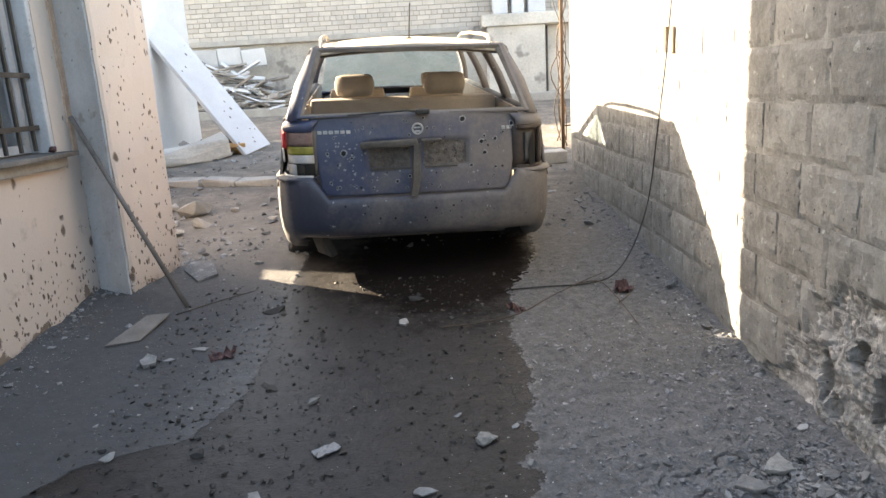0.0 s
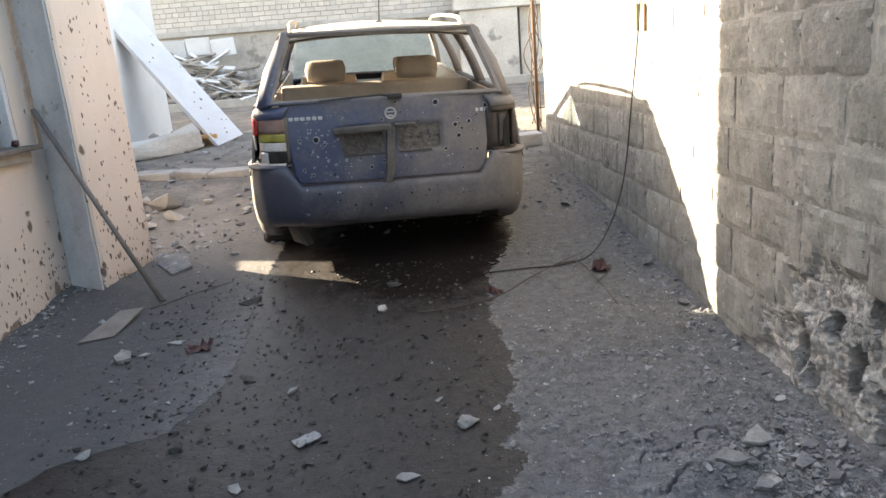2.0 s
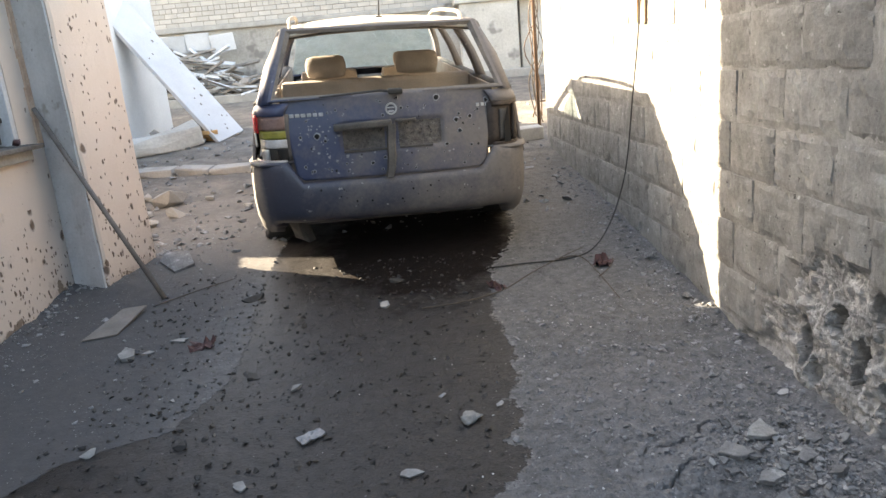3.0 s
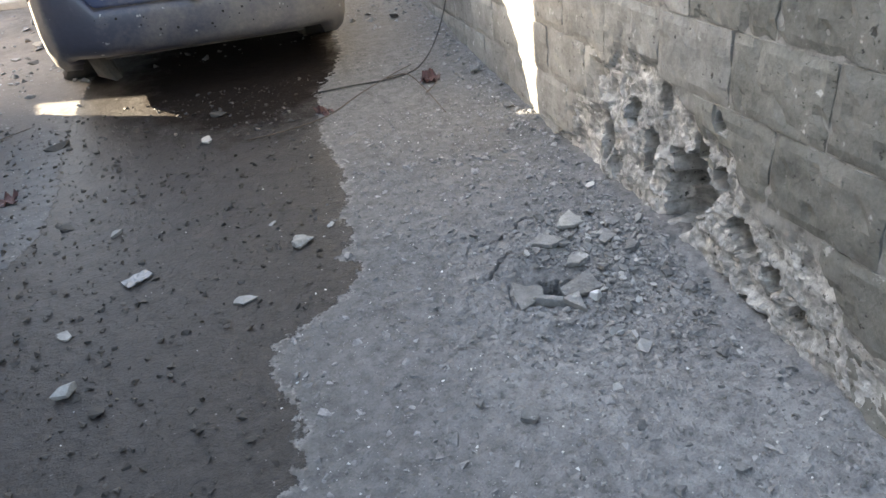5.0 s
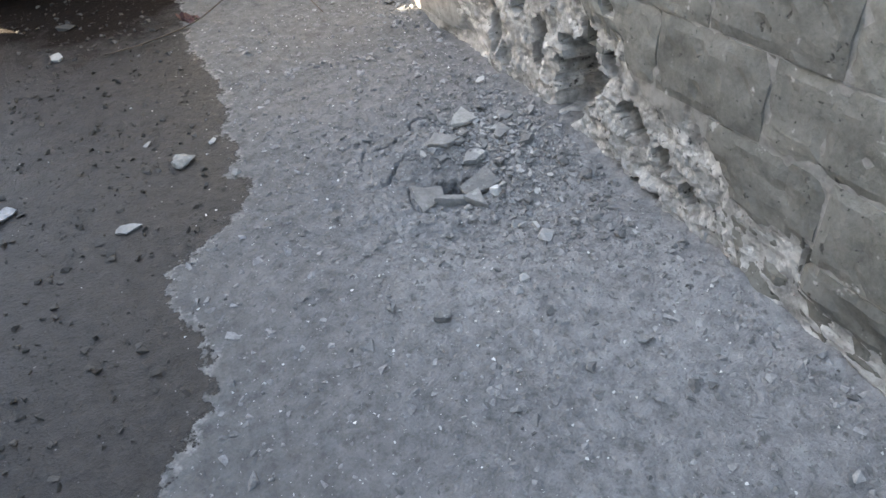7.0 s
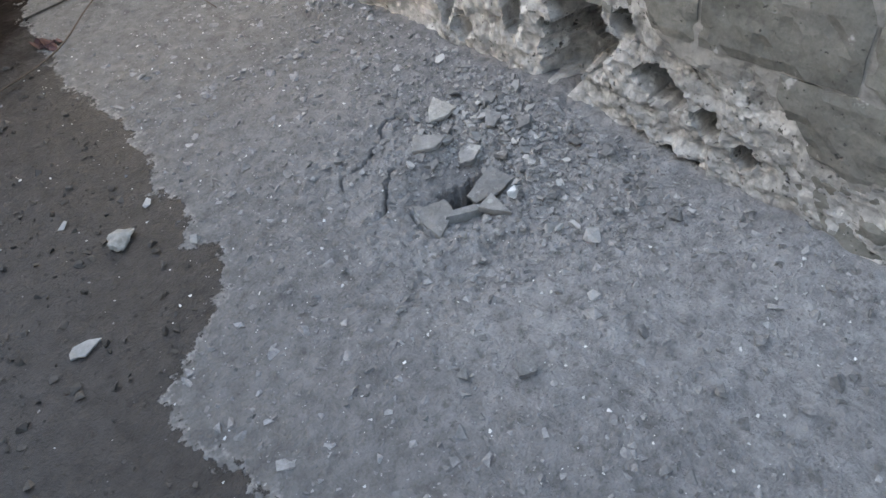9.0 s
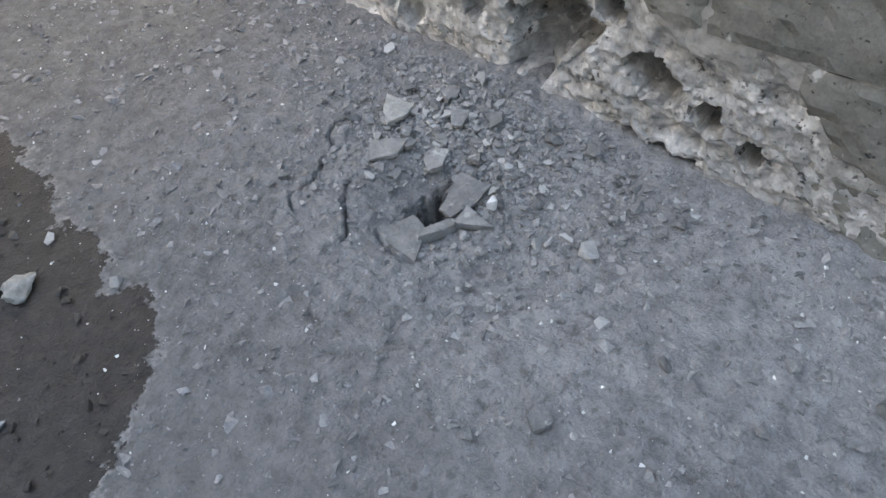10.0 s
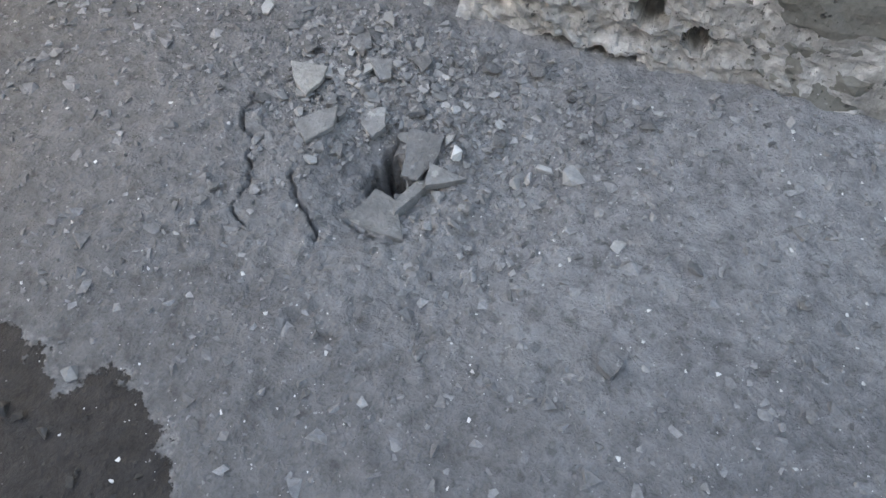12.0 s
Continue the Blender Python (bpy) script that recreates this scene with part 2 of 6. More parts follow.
def curve_of(n, l, value, lo, hi, points, out_lo, out_hi):
    """value in lo..hi mapped through a curve of a few points to out_lo..out_hi."""
    c = n.new("ShaderNodeFloatCurve")
    pts = c.mapping.curves[0].points
    while len(pts) < len(points):
        pts.new(0.5, 0.5)
    for q, (a, b) in zip(pts, points):
        q.location = ((a - lo) / (hi - lo), (b - out_lo) / (out_hi - out_lo))
        q.handle_type = "VECTOR"
    c.mapping.update()
    l.new(maths(n, l, "DIVIDE", maths(n, l, "SUBTRACT", value, lo), hi - lo), c.inputs["Value"])
    return maths(n, l, "ADD", maths(n, l, "MULTIPLY", c.outputs[0], out_hi - out_lo), out_lo)


# where the stain ends towards the block wall: along the alley, across it
STAIN_EDGE = ((-2.0, -0.9), (0.0, -0.55), (1.14, -0.135), (1.24, -0.028), (1.36, 0.042), (1.56, 0.044), (1.70, -0.02), (1.86, -0.007), (1.95, 0.14), (2.0, 0.23), (2.1, 0.30), (2.2, 0.367), (2.29, 0.275), (2.36, 0.335), (2.47, 0.378), (2.57, 0.315), (2.70, 0.39), (2.97, 0.415), (3.37, 0.36), (3.59, 0.385), (4.1, 0.43), (4.4, 0.58), (4.85, 0.70), (8.0, 0.62))


def ground_material():
    """Dusty grey concrete and trodden earth with a dark oily stain that runs from under the car."""
    m, n, l, p = shader("dusty_ground")
    _, _, obj = coords(n, l)
    sep = n.new("ShaderNodeSeparateXYZ")
    l.new(obj, sep.inputs[0])
    x, y = sep.outputs[0], sep.outputs[1]
    right = curve_of(n, l, y, -2.0, 8.0, STAIN_EDGE, -3.0, 3.0)
    left = curve_of(n, l, y, -2.0, 8.0, ((-2.0, -2.3), (1.6, -2.1), (2.26, -1.60), (2.42, -1.48), (2.50, -1.32), (2.58, -1.09), (2.78, -1.00), (2.95, -0.93), (3.28, -0.92), (3.70, -0.97), (3.95, -0.99),
                                         (4.6, -1.0), (5.2, -0.98), (6.0, -0.95), (8.0, -0.9)), -3.0, 3.0)
    jag = maths(n, l, "ADD", maths(n, l, "MULTIPLY", maths(n, l, "SUBTRACT", noise_tex(n, l, obj, 19, 3, 0.6), 0.5), 0.19), maths(n, l, "MULTIPLY", maths(n, l, "SUBTRACT", noise_tex(n, l, obj, 60, 5, 0.7), 0.5), 0.10))
    soft = maths(n, l, "MULTIPLY", maths(n, l, "SUBTRACT", noise_tex(n, l, obj, 7, 3), 0.5), 0.05)
    in_r = maths(n, l, "SUBTRACT", maths(n, l, "ADD", right, jag), x)
    in_l = maths(n, l, "SUBTRACT", x, maths(n, l, "ADD", left, maths(n, l, "MULTIPLY", jag, 0.45)))
    inside = maths(n, l, "MINIMUM", maths(n, l, "MINIMUM", in_r, in_l), maths(n, l, "SUBTRACT", 7.2, y))
    stain = ramp_node(n, l, maths(n, l, "ADD", maths(n, l, "MULTIPLY", inside, 8.0), 0.5), ((0.47, 0.0), (0.53, 1.0)))
    fine, mid, big = noise_tex(n, l, obj, 130, 5, 0.7), noise_tex(n, l, obj, 16, 6, 0.7), noise_tex(n, l, obj, 1.7, 4)
    grain = maths(n, l, "ADD", maths(n, l, "MULTIPLY", mid, 0.72), maths(n, l, "MULTIPLY", fine, 0.28))
    dust = mix(n, l, ramp_node(n, l, grain, ((0.34, 0.0), (0.66, 1.0))), (0.074, 0.074, 0.076), (0.208, 0.206, 0.207))
    dust = mix(n, l, ramp_node(n, l, big, ((0.35, 0.0), (0.7, 0.45))), dust, (0.16, 0.152, 0.146))
    slab = ramp_node(n, l, maths(n, l, "ADD", maths(n, l, "ADD", x, 1.3), soft), ((0.0, 1.0), (0.5, 0.0)))
    slab = maths(n, l, "MULTIPLY", slab, ramp_node(n, l, maths(n, l, "DIVIDE", y, 10.0), ((0.50, 1.0), (0.56, 0.0))))
    dust = mix(n, l, slab, dust, mix(n, l, grain, (0.046, 0.046, 0.048), (0.118, 0.116, 0.118)))
    pale = maths(n, l, "MULTIPLY", ramp_node(n, l, maths(n, l, "ADD", x, soft), ((0.05, 0.0), (0.85, 1.0))), ramp_node(n, l, maths(n, l, "DIVIDE", y, 5.0), ((0.33, 1.0), (0.60, 0.0))))
    pale = maths(n, l, "MULTIPLY", pale, ramp_node(n, l, big, ((0.25, 0.35), (0.6, 1.0))))
    dust = mix(n, l, maths(n, l, "MULTIPLY", pale, 0.95), dust, mix(n, l, ramp_node(n, l, grain, ((0.34, 0.0), (0.66, 1.0))), (0.160, 0.160, 0.165), (0.380, 0.380, 0.388)))
    far = ramp_node(n, l, maths(n, l, "DIVIDE", y, 20.0), ((0.205, 0.0), (0.36, 1.0)))
    dust = mix(n, l, far, dust, mix(n, l, grain, (0.13, 0.113, 0.098), (0.32, 0.285, 0.245)))
    earth = ramp_node(n, l, noise_tex(n, l, obj, 2.6, 7, 0.75), ((0.43, 0.0), (0.56, 1.0)))
    dust = mix(n, l, maths(n, l, "MULTIPLY", maths(n, l, "MULTIPLY", far, earth), 0.85), dust, mix(n, l, grain, (0.07, 0.062, 0.055), (0.17, 0.155, 0.14)))
    # dark spots: the shade of small dents put into the dust colour
    dent_shade = ramp_node(n, l, noise_tex(n, l, obj, 27, 3, 0.6), ((0.58, 0.0), (0.68, 1.0)))
    dust = mix(n, l, maths(n, l, "MULTIPLY", maths(n, l, "MULTIPLY", dent_shade, 0.6), ramp_node(n, l, x, ((0.0, 0.15), (0.4, 1.0)))), dust, (0.085, 0.083, 0.082))
    flecks = ramp_node(n, l, noise_tex(n, l, obj, 75, 2, 0.5), ((0.70, 0.0), (0.73, 1.0)))
    dust = mix(n, l, maths(n, l, "MULTIPLY", flecks, 0.5), dust, (0.50, 0.50, 0.49))
    # pale crust of dried dust along the edge of the stain
    crust = maths(n, l, "MULTIPLY", ramp_node(n, l, maths(n, l, "ADD", maths(n, l, "MULTIPLY", in_r, 8.0), 0.5), ((0.22, 0.0), (0.42, 1.0), (0.62, 0.0))), ramp_node(n, l, noise_tex(n, l, obj, 23, 3), ((0.45, 0.0), (0.62, 0.55))))
    dust = mix(n, l, crust, dust, (0.42, 0.41, 0.40))
    dark_tone = mix(n, l, ramp_node(n, l, grain, ((0.36, 0.0), (0.64, 1.0))), (0.0090, 0.0080, 0.0080), (0.037, 0.0335, 0.0335))
    dark_tone = mix(n, l, ramp_node(n, l, noise_tex(n, l, obj, 38, 2, 0.5), ((0.66, 0.0), (0.70, 0.6))), dark_tone, (0.018, 0.016, 0.015))
    dark_tone = mix(n, l, ramp_node(n, l, noise_tex(n, l, obj, 60, 2, 0.5), ((0.74, 0.0), (0.76, 0.5))), dark_tone, (0.36, 0.36, 0.36))
    # a darker tide mark where the stain ends against the slab
    tide = ramp_node(n, l, maths(n, l, "ADD", in_l, maths(n, l, "MULTIPLY", soft, 1.5)), ((0.02, 0.75), (0.11, 0.0)))
    dark_tone = mix(n, l, tide, dark_tone, (0.007, 0.006, 0.0057))
    # leaked brown oil, blackened further to paint the shade under the car
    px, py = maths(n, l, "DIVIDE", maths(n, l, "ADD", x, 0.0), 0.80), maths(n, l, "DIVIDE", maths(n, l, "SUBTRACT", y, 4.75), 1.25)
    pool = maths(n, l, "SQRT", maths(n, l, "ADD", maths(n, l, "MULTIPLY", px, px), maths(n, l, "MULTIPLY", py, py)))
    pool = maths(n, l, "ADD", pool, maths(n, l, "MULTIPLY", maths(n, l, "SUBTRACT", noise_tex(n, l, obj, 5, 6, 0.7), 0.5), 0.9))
    oil_shade = ramp_node(n, l, pool, ((0.70, 0.95), (1.05, 0.0)))
    dark_tone = mix(n, l, oil_shade, dark_tone, mix(n, l, grain, (0.005, 0.0036, 0.003), (0.024, 0.0175, 0.015)))
    l.new(mix(n, l, stain, dust, dark_tone), p.inputs["Base Color"])
    l.new(mix(n, l, maths(n, l, "MULTIPLY", stain, oil_shade), ramp_node(n, l, stain, ((0.0, 0.95), (1.0, 0.43))), (0.85, 0.85, 0.85)), p.inputs["Roughness"])
    l.new(ramp_node(n, l, maths(n, l, "MULTIPLY", stain, oil_shade), ((0.0, 0.40), (1.0, 0.06))), p.inputs["Specular IOR Level"])
    lumps = noise_tex(n, l, obj, 34, 4, 0.6)
    calm = ramp_node(n, l, stain, ((0.0, 1.0), (1.0, 0.55)))
    trodden = ramp_node(n, l, maths(n, l, "ADD", maths(n, l, "MULTIPLY", x, 0.5), 0.6), ((0.1, 0.3), (0.8, 1.0)))
    relief = maths(n, l, "ADD", maths(n, l, "ADD", maths(n, l, "MULTIPLY", fine, 0.6), lumps), maths(n, l, "MULTIPLY", mid, 1.6))
    add_bump(n, l, p, maths(n, l, "MULTIPLY", maths(n, l, "MULTIPLY", relief, trodden), calm), 0.9, 0.018)
    return m


GROUND = ground_material()


def cracked_glass():
    """Shattered laminated windscreen: clear glass under a white web of cracks."""
    m, n, l, p = shader("cracked_glass")
    _, _, obj = coords(n, l)
    v = n.new("ShaderNodeTexVoronoi")
    v.feature = "DISTANCE_TO_EDGE"
    v.inputs["Scale"].default_value = 13
    l.new(obj, v.inputs["Vector"])
    web = ramp_node(n, l, v.outputs["Distance"], ((0.0, 1.0), (0.04, 0.0)))
    cloud = ramp_node(n, l, noise_tex(n, l, obj, 5, 5, 0.7), ((0.3, 0.45), (0.7, 0.85)))
    f = maths(n, l, "MAXIMUM", web, cloud)
    tr, out = n.new("ShaderNodeBsdfTransparent"), n["Material Output"]
    tr.inputs[0].default_value = (0.72, 0.88, 0.90, 1)
    p.inputs["Base Color"].default_value = (0.55, 0.66, 0.68, 1)
    p.inputs["Roughness"].default_value = 0.4
    p.inputs["Transmission Weight"].default_value = 0.3
    mx = n.new("ShaderNodeMixShader")
    l.new(f, mx.inputs[0])
    l.new(tr.outputs[0], mx.inputs[1])
    l.new(p.outputs[0], mx.inputs[2])
    l.new(mx.outputs[0], out.inputs[0])
    return m


CRACKED_GLASS = cracked_glass()


# ---- building blocks ----
def part(name, bm, material, parent=None, label="", smooth=False):
    """Links a bmesh as one mesh object, under a thing or a part if one is given."""
    me = bpy.data.meshes.new(name)
    bm.normal_update()
    bm.to_mesh(me)
    bm.free()
    if smooth:
        for f in me.polygons:
            f.use_smooth = True
    me.materials.append(material)
    ob = new(name, me)
    if parent:
        ob.parent = parent
    if label:
        ob["label"] = label
    return ob


def empty(name, m):
    ob = new(name)
    ob.empty_display_size = 0.1
    ob.matrix_world = m
    return ob


def box(bm, lo, hi, bevel=0.0, m=None):
    """A box between two corners, with bevelled edges."""
    lo, hi = Vector(lo), Vector(hi)
    size = Matrix.LocRotScale((lo + hi) / 2, None, hi - lo)
    made = bmesh.ops.create_cube(bm, size=1.0, matrix=size if m is None else m @ size)["verts"]
    if bevel:
        edges = list({e for v in made for e in v.link_edges})
        bmesh.ops.bevel(bm, geom=edges, offset=bevel, segments=2, affect="EDGES", profile=0.6)


def tube(bm, pts, r, sides=8, taper=1.0):
    """A round bar along a line of points."""
    rings, pts = [], [Vector(q) for q in pts]
    for i, q in enumerate(pts):
        d = (pts[min(i + 1, len(pts) - 1)] - pts[max(i - 1, 0)]).normalized()
        a = d.cross(Vector((0.31, 0.2, 0.93))).normalized()
        b = d.cross(a)
        rr = r * (1 + (taper - 1) * i / (len(pts) - 1))
        rings.append([bm.verts.new(q + rr * (math.cos(t) * a + math.sin(t) * b)) for t in (2 * math.pi * k / sides for k in range(sides))])
    for u, v in zip(rings, rings[1:]):
        for k in range(sides):
            bm.faces.new((u[k], u[(k + 1) % sides], v[(k + 1) % sides], v[k]))
    bm.faces.new(rings[0][::-1])
    bm.faces.new(rings[-1])


def loft(bm, rows, close=False):
    """Faces between rows of points of equal length."""
    vs = [[bm.verts.new(q) for q in row] for row in rows]
    for u, v in zip(vs, vs[1:]):
        for k in range(len(u) - (0 if close else 1)):
            bm.faces.new((u[k], u[(k + 1) % len(u)], v[(k + 1) % len(u)], v[k]))
    return vs


def thick(bm, t, toward=(0.0, 2.0, 0.8)):
    """Gives an open sheet a thickness t on the side that faces a place."""
    bmesh.ops.recalc_face_normals(bm, faces=bm.faces)
    bm.normal_update()
    toward = Vector(toward)
    sign = sum(f.calc_area() * f.normal.dot(toward - f.calc_center_median()) for f in bm.faces)
    d = abs(t) if sign > 0 else -abs(t)
    faces, rim = list(bm.faces), [tuple(e.verts) for e in bm.edges if e.is_boundary]
    twin = {v: bm.verts.new(v.co + v.normal * d) for v in list(bm.verts)}
    for f in faces:
        bm.faces.new([twin[v] for v in reversed(f.verts)])
    for p, q in rim:
        bm.faces.new((p, q, twin[q], twin[p]))
    bmesh.ops.recalc_face_normals(bm, faces=bm.faces)


def fragment(seed, flat=1.0, n=11):
    """An angular broken stone about 1 across."""
    r = random.Random(seed)
    bm = bmesh.new()
    for _ in range(n):
        v = Vector((r.gauss(0, 1), r.gauss(0, 1), r.gauss(0, 1))).normalized() * r.uniform(0.40, 0.56)
        bm.verts.new((v.x, v.y * r.uniform(0.75, 1.0), v.z * flat))
    out = bmesh.ops.convex_hull(bm, input=list(bm.verts))
    bmesh.ops.delete(bm, geom=list({g for g in out["geom_interior"] + out["geom_unused"] if isinstance(g, bmesh.types.BMVert)}), context="VERTS")
    bmesh.ops.recalc_face_normals(bm, faces=bm.faces)
    return bm


def fbm(x, y, z=0.0):
    return noise.fractal(Vector((x, y, z)), 0.9, 2.1, 4)


# ---- the ground ----
CRACKS = (
    ((1.121, 2.285), (1.069, 2.292), (1.019, 2.273), (0.990, 2.232), (0.926, 2.208), (0.874, 2.180), (0.810, 2.181), (0.778, 2.171), (0.757, 2.142)),
    ((0.932, 2.106), (0.891, 2.077), (0.840, 2.030), (0.811, 1.996), (0.775, 1.968)),
    ((0.869, 1.937), (0.847, 1.904), (0.836, 1.857), (0.848, 1.792)),
    ((1.096, 1.912), (1.138, 1.906), (1.167, 1.890)),
)
CRATER = (1.020, 1.898)


def crack_depth(x, y):
    x, y = x + 0.014 * noise.noise(Vector((x * 26, y * 26, 11))), y + 0.014 * noise.noise(Vector((x * 26, y * 26, 15)))
    best = 1.0
    for line in CRACKS:
        for (ax, ay), (bx, by) in zip(line, line[1:]):
            dx, dy = bx - ax, by - ay
            s = min(1.0, max(0.0, ((x - ax) * dx + (y - ay) * dy) / (dx * dx + dy * dy)))
            best = min(best, math.hypot(x - ax - s * dx, y - ay - s * dy))
    wob = 0.0034 + 0.0040 * noise.noise(Vector((x * 21, y * 21, 3)))
    return max(0.0, 1.0 - (best / max(0.003, wob)) ** 2) if best < 0.03 else 0.0


def ground_height(x, y):
    """Height over the alley's plane."""
    h = 0.010 * fbm(x * 1.1, y * 1.1) + 0.003 * noise.noise(Vector((x * 9, y * 9, 1)))
    if -2.6 < x < -1.5 and 0 < y < 5.4:
        foot = max(0.0, x + 2.27) if y < 4.2 else max(0.0, x + 1.93) if y < 4.9 else 9.0
        if 3.9 < y < 4.25 and x > -2.27:
            foot = min(foot, math.hypot(max(0.0, x + 2.0), 4.25 - y))
        h += (0.055 + 0.035 * fbm(x * 3, y * 4, 2.0)) * math.exp(-((foot / 0.13) ** 2)) + 0.012 * max(0.0, fbm(x * 7, y * 7, 9.0)) * math.exp(-((foot / 0.3) ** 2))
    if -1 < x < 1.75 and -1 < y < 6:
        h -= 0.10 * math.exp(-(((x - 1.0) / 0.35) ** 2) - ((y - 1.80) / 0.38) ** 2)
        wall = max(0.0, 1.50 - x)
        h += (0.016 + 0.030 * max(0.0, min(1.0, (1.30 - y) / 0.3))) * math.exp(-((wall / 0.17) ** 2)) * (0.6 + fbm(3.0, y * 2.3))
        h += 0.05 * math.exp(-((wall / 0.22) ** 2) - ((y - 1.95) / 0.26) ** 2)
        r = math.hypot((x - CRATER[0]) * 0.85, (y - CRATER[1]) * 1.1)
        h += 0.030 * math.exp(-(((r - 0.20) / 0.10) ** 2))
        rough = math.exp(-((r / 0.42) ** 2))
        h += rough * 0.010 * noise.noise(Vector((x * 34, y * 34, 5))) + rough * 0.006 * noise.noise(Vector((x * 70, y * 70, 2)))
        lump = noise.noise(Vector((x * 11, y * 13, 21)))
        h += 0.010 * max(0.0, lump) ** 2 * max(0.0, min(1.0, (x - 0.2) / 0.4))
        strip = max(0.0, min(1.0, (x - 0.3) / 0.5)) * max(0.0, min(1.0, (4.2 - y) / 0.8))
        dent = noise.noise(Vector((x * 15, y * 15, 31)))
        h += strip * (0.006 * noise.noise(Vector((x * 19, y * 19, 8))) + 0.006 * noise.noise(Vector((x * 43, y * 47, 9))) - 0.016 * max(0.0, dent - 0.32))
        h += strip * 0.014 * max(0.0, noise.noise(Vector((x * 26, y * 31, 41))) - 0.25)
        ex, ey = (x - CRATER[0]) * 0.9 + (y - CRATER[1]) * 0.25, (y - CRATER[1]) * 1.5
        hole = math.hypot(ex, ey) + 0.040 * noise.noise(Vector((x * 19, y * 19, 7))) + 0.034 * noise.noise(Vector((x * 55, y * 55, 7)))
        h -= 0.26 * max(0.0, 1.0 - (hole / 0.072) ** 6)
        if x > 0.4 and 1.5 < y < 2.6:
            h -= 0.045 * crack_depth(x, y) ** 0.5
    return h


def steps(*runs):
    """Coordinates from runs of (start, end, step)."""
    out = []
    for a, b, d in runs:
        k = max(1, round((b - a) / d))
        out += [a + (b - a) * i / k for i in range(k)]
    return out + [runs[-1][1]]


def level(y):
    """How far the ramp reaches: it runs level far ahead and far behind."""
    return min(24.0, max(-9.0, y))


def make_ground():
    xs = steps((-400, -60, 60), (-60, -10, 10), (-10, -3, 0.5), (-3, -2.4, 0.1), (-2.4, -1.6, 0.03), (-1.6, -1.2, 0.08), (-1.2, 0.1, 0.035), (0.1, 0.55, 0.011), (0.55, 1.20, 0.005), (1.20, 1.56, 0.010), (1.56, 3, 0.3), (3, 12, 3), (12, 60, 12), (60, 400, 60))
    ys = steps((-400, -60, 60), (-60, -8, 9), (-8, 0, 0.8), (0, 0.7, 0.022), (0.7, 1.45, 0.010), (1.45, 2.36, 0.005), (2.36, 3.4, 0.018), (3.4, 6, 0.06), (6, 10, 0.2), (10, 24, 0.7), (24, 60, 9), (60, 400, 60))
    verts, faces = [], []
    for y in ys:
        for x in xs:
            h = ground_height(x, y)
            over = math.tan(radians(SLOPE)) * (level(y) - y)
            verts.append((x, y, h + over))
    w = len(xs)
    for j in range(len(ys) - 1):
        for i in range(w - 1):
            faces.append((j * w + i, j * w + i + 1, (j + 1) * w + i + 1, (j + 1) * w + i))
    me = bpy.data.meshes.new("ground")
    me.from_pydata(verts, [], faces)
    for f in me.polygons:
        f.use_smooth = True
    me.materials.append(GROUND)
    ob = new("ground", me)
    ob.matrix_world = RAMP
    tagged(ob, "grey dusty cracked concrete ground with a dark oily stain", "ground", kind="structure")


make_ground()


def up(x, y, z=0.0):
    """A place in the alley as a place in the upright world."""
    return RAMP @ Vector((x, y, z))


def down(x, y, z):
    return RAMP.inverted() @ Vector((x, y, z))


# ---- the block wall on the right ----
FACE = 1.48
CAVITIES = ((1.87, 0.26, 0.13, 0.12, 0.24), (1.93, 0.13, 0.09, 0.10, 0.16), (1.55, 0.215, 0.085, 0.06, 0.20), (1.70, 0.36, 0.045, 0.045, 0.13),
            (1.825, 0.39, 0.05, 0.06, 0.12), (2.14, 0.27, 0.05, 0.10, 0.14), (2.47, 0.19, 0.035, 0.11, 0.13), (2.38, 0.10, 0.05, 0.06, 0.10),
            (1.60, -0.015, 0.055, 0.05, 0.22), (1.47, -0.02, 0.06, 0.055, 0.22), (1.395, 0.17, 0.042, 0.048, 0.16), (1.27, 0.11, 0.03, 0.04, 0.13),
            (2.06, 0.50, 0.03, 0.05, 0.08), (2.735, 0.75, 0.010, 0.14, 0.07), (2.28, 0.38, 0.04, 0.06, 0.09), (1.72, 0.56, 0.03, 0.03, 0.07), (0.815, 0.22, 0.012, 0.075, 0.05))


TORN_TOP = ((0.3, 0.20), (0.83, 0.23), (1.15, 0.28), (1.34, 0.39), (1.55, 0.46), (1.8, 0.53), (2.1, 0.63), (2.35, 0.64), (2.6, 0.46), (2.75, 0.24), (2.95, -0.1), (9.0, -0.2))


def torn_top(y):
    """How high the blast has stripped the wall."""
    for (y0, z0), (y1, z1) in zip(TORN_TOP, TORN_TOP[1:]):
        if y0 <= y <= y1:
            return z0 + (z1 - z0) * (y - y0) / (y1 - y0)
    return 0.2 if y < 1 else -0.2


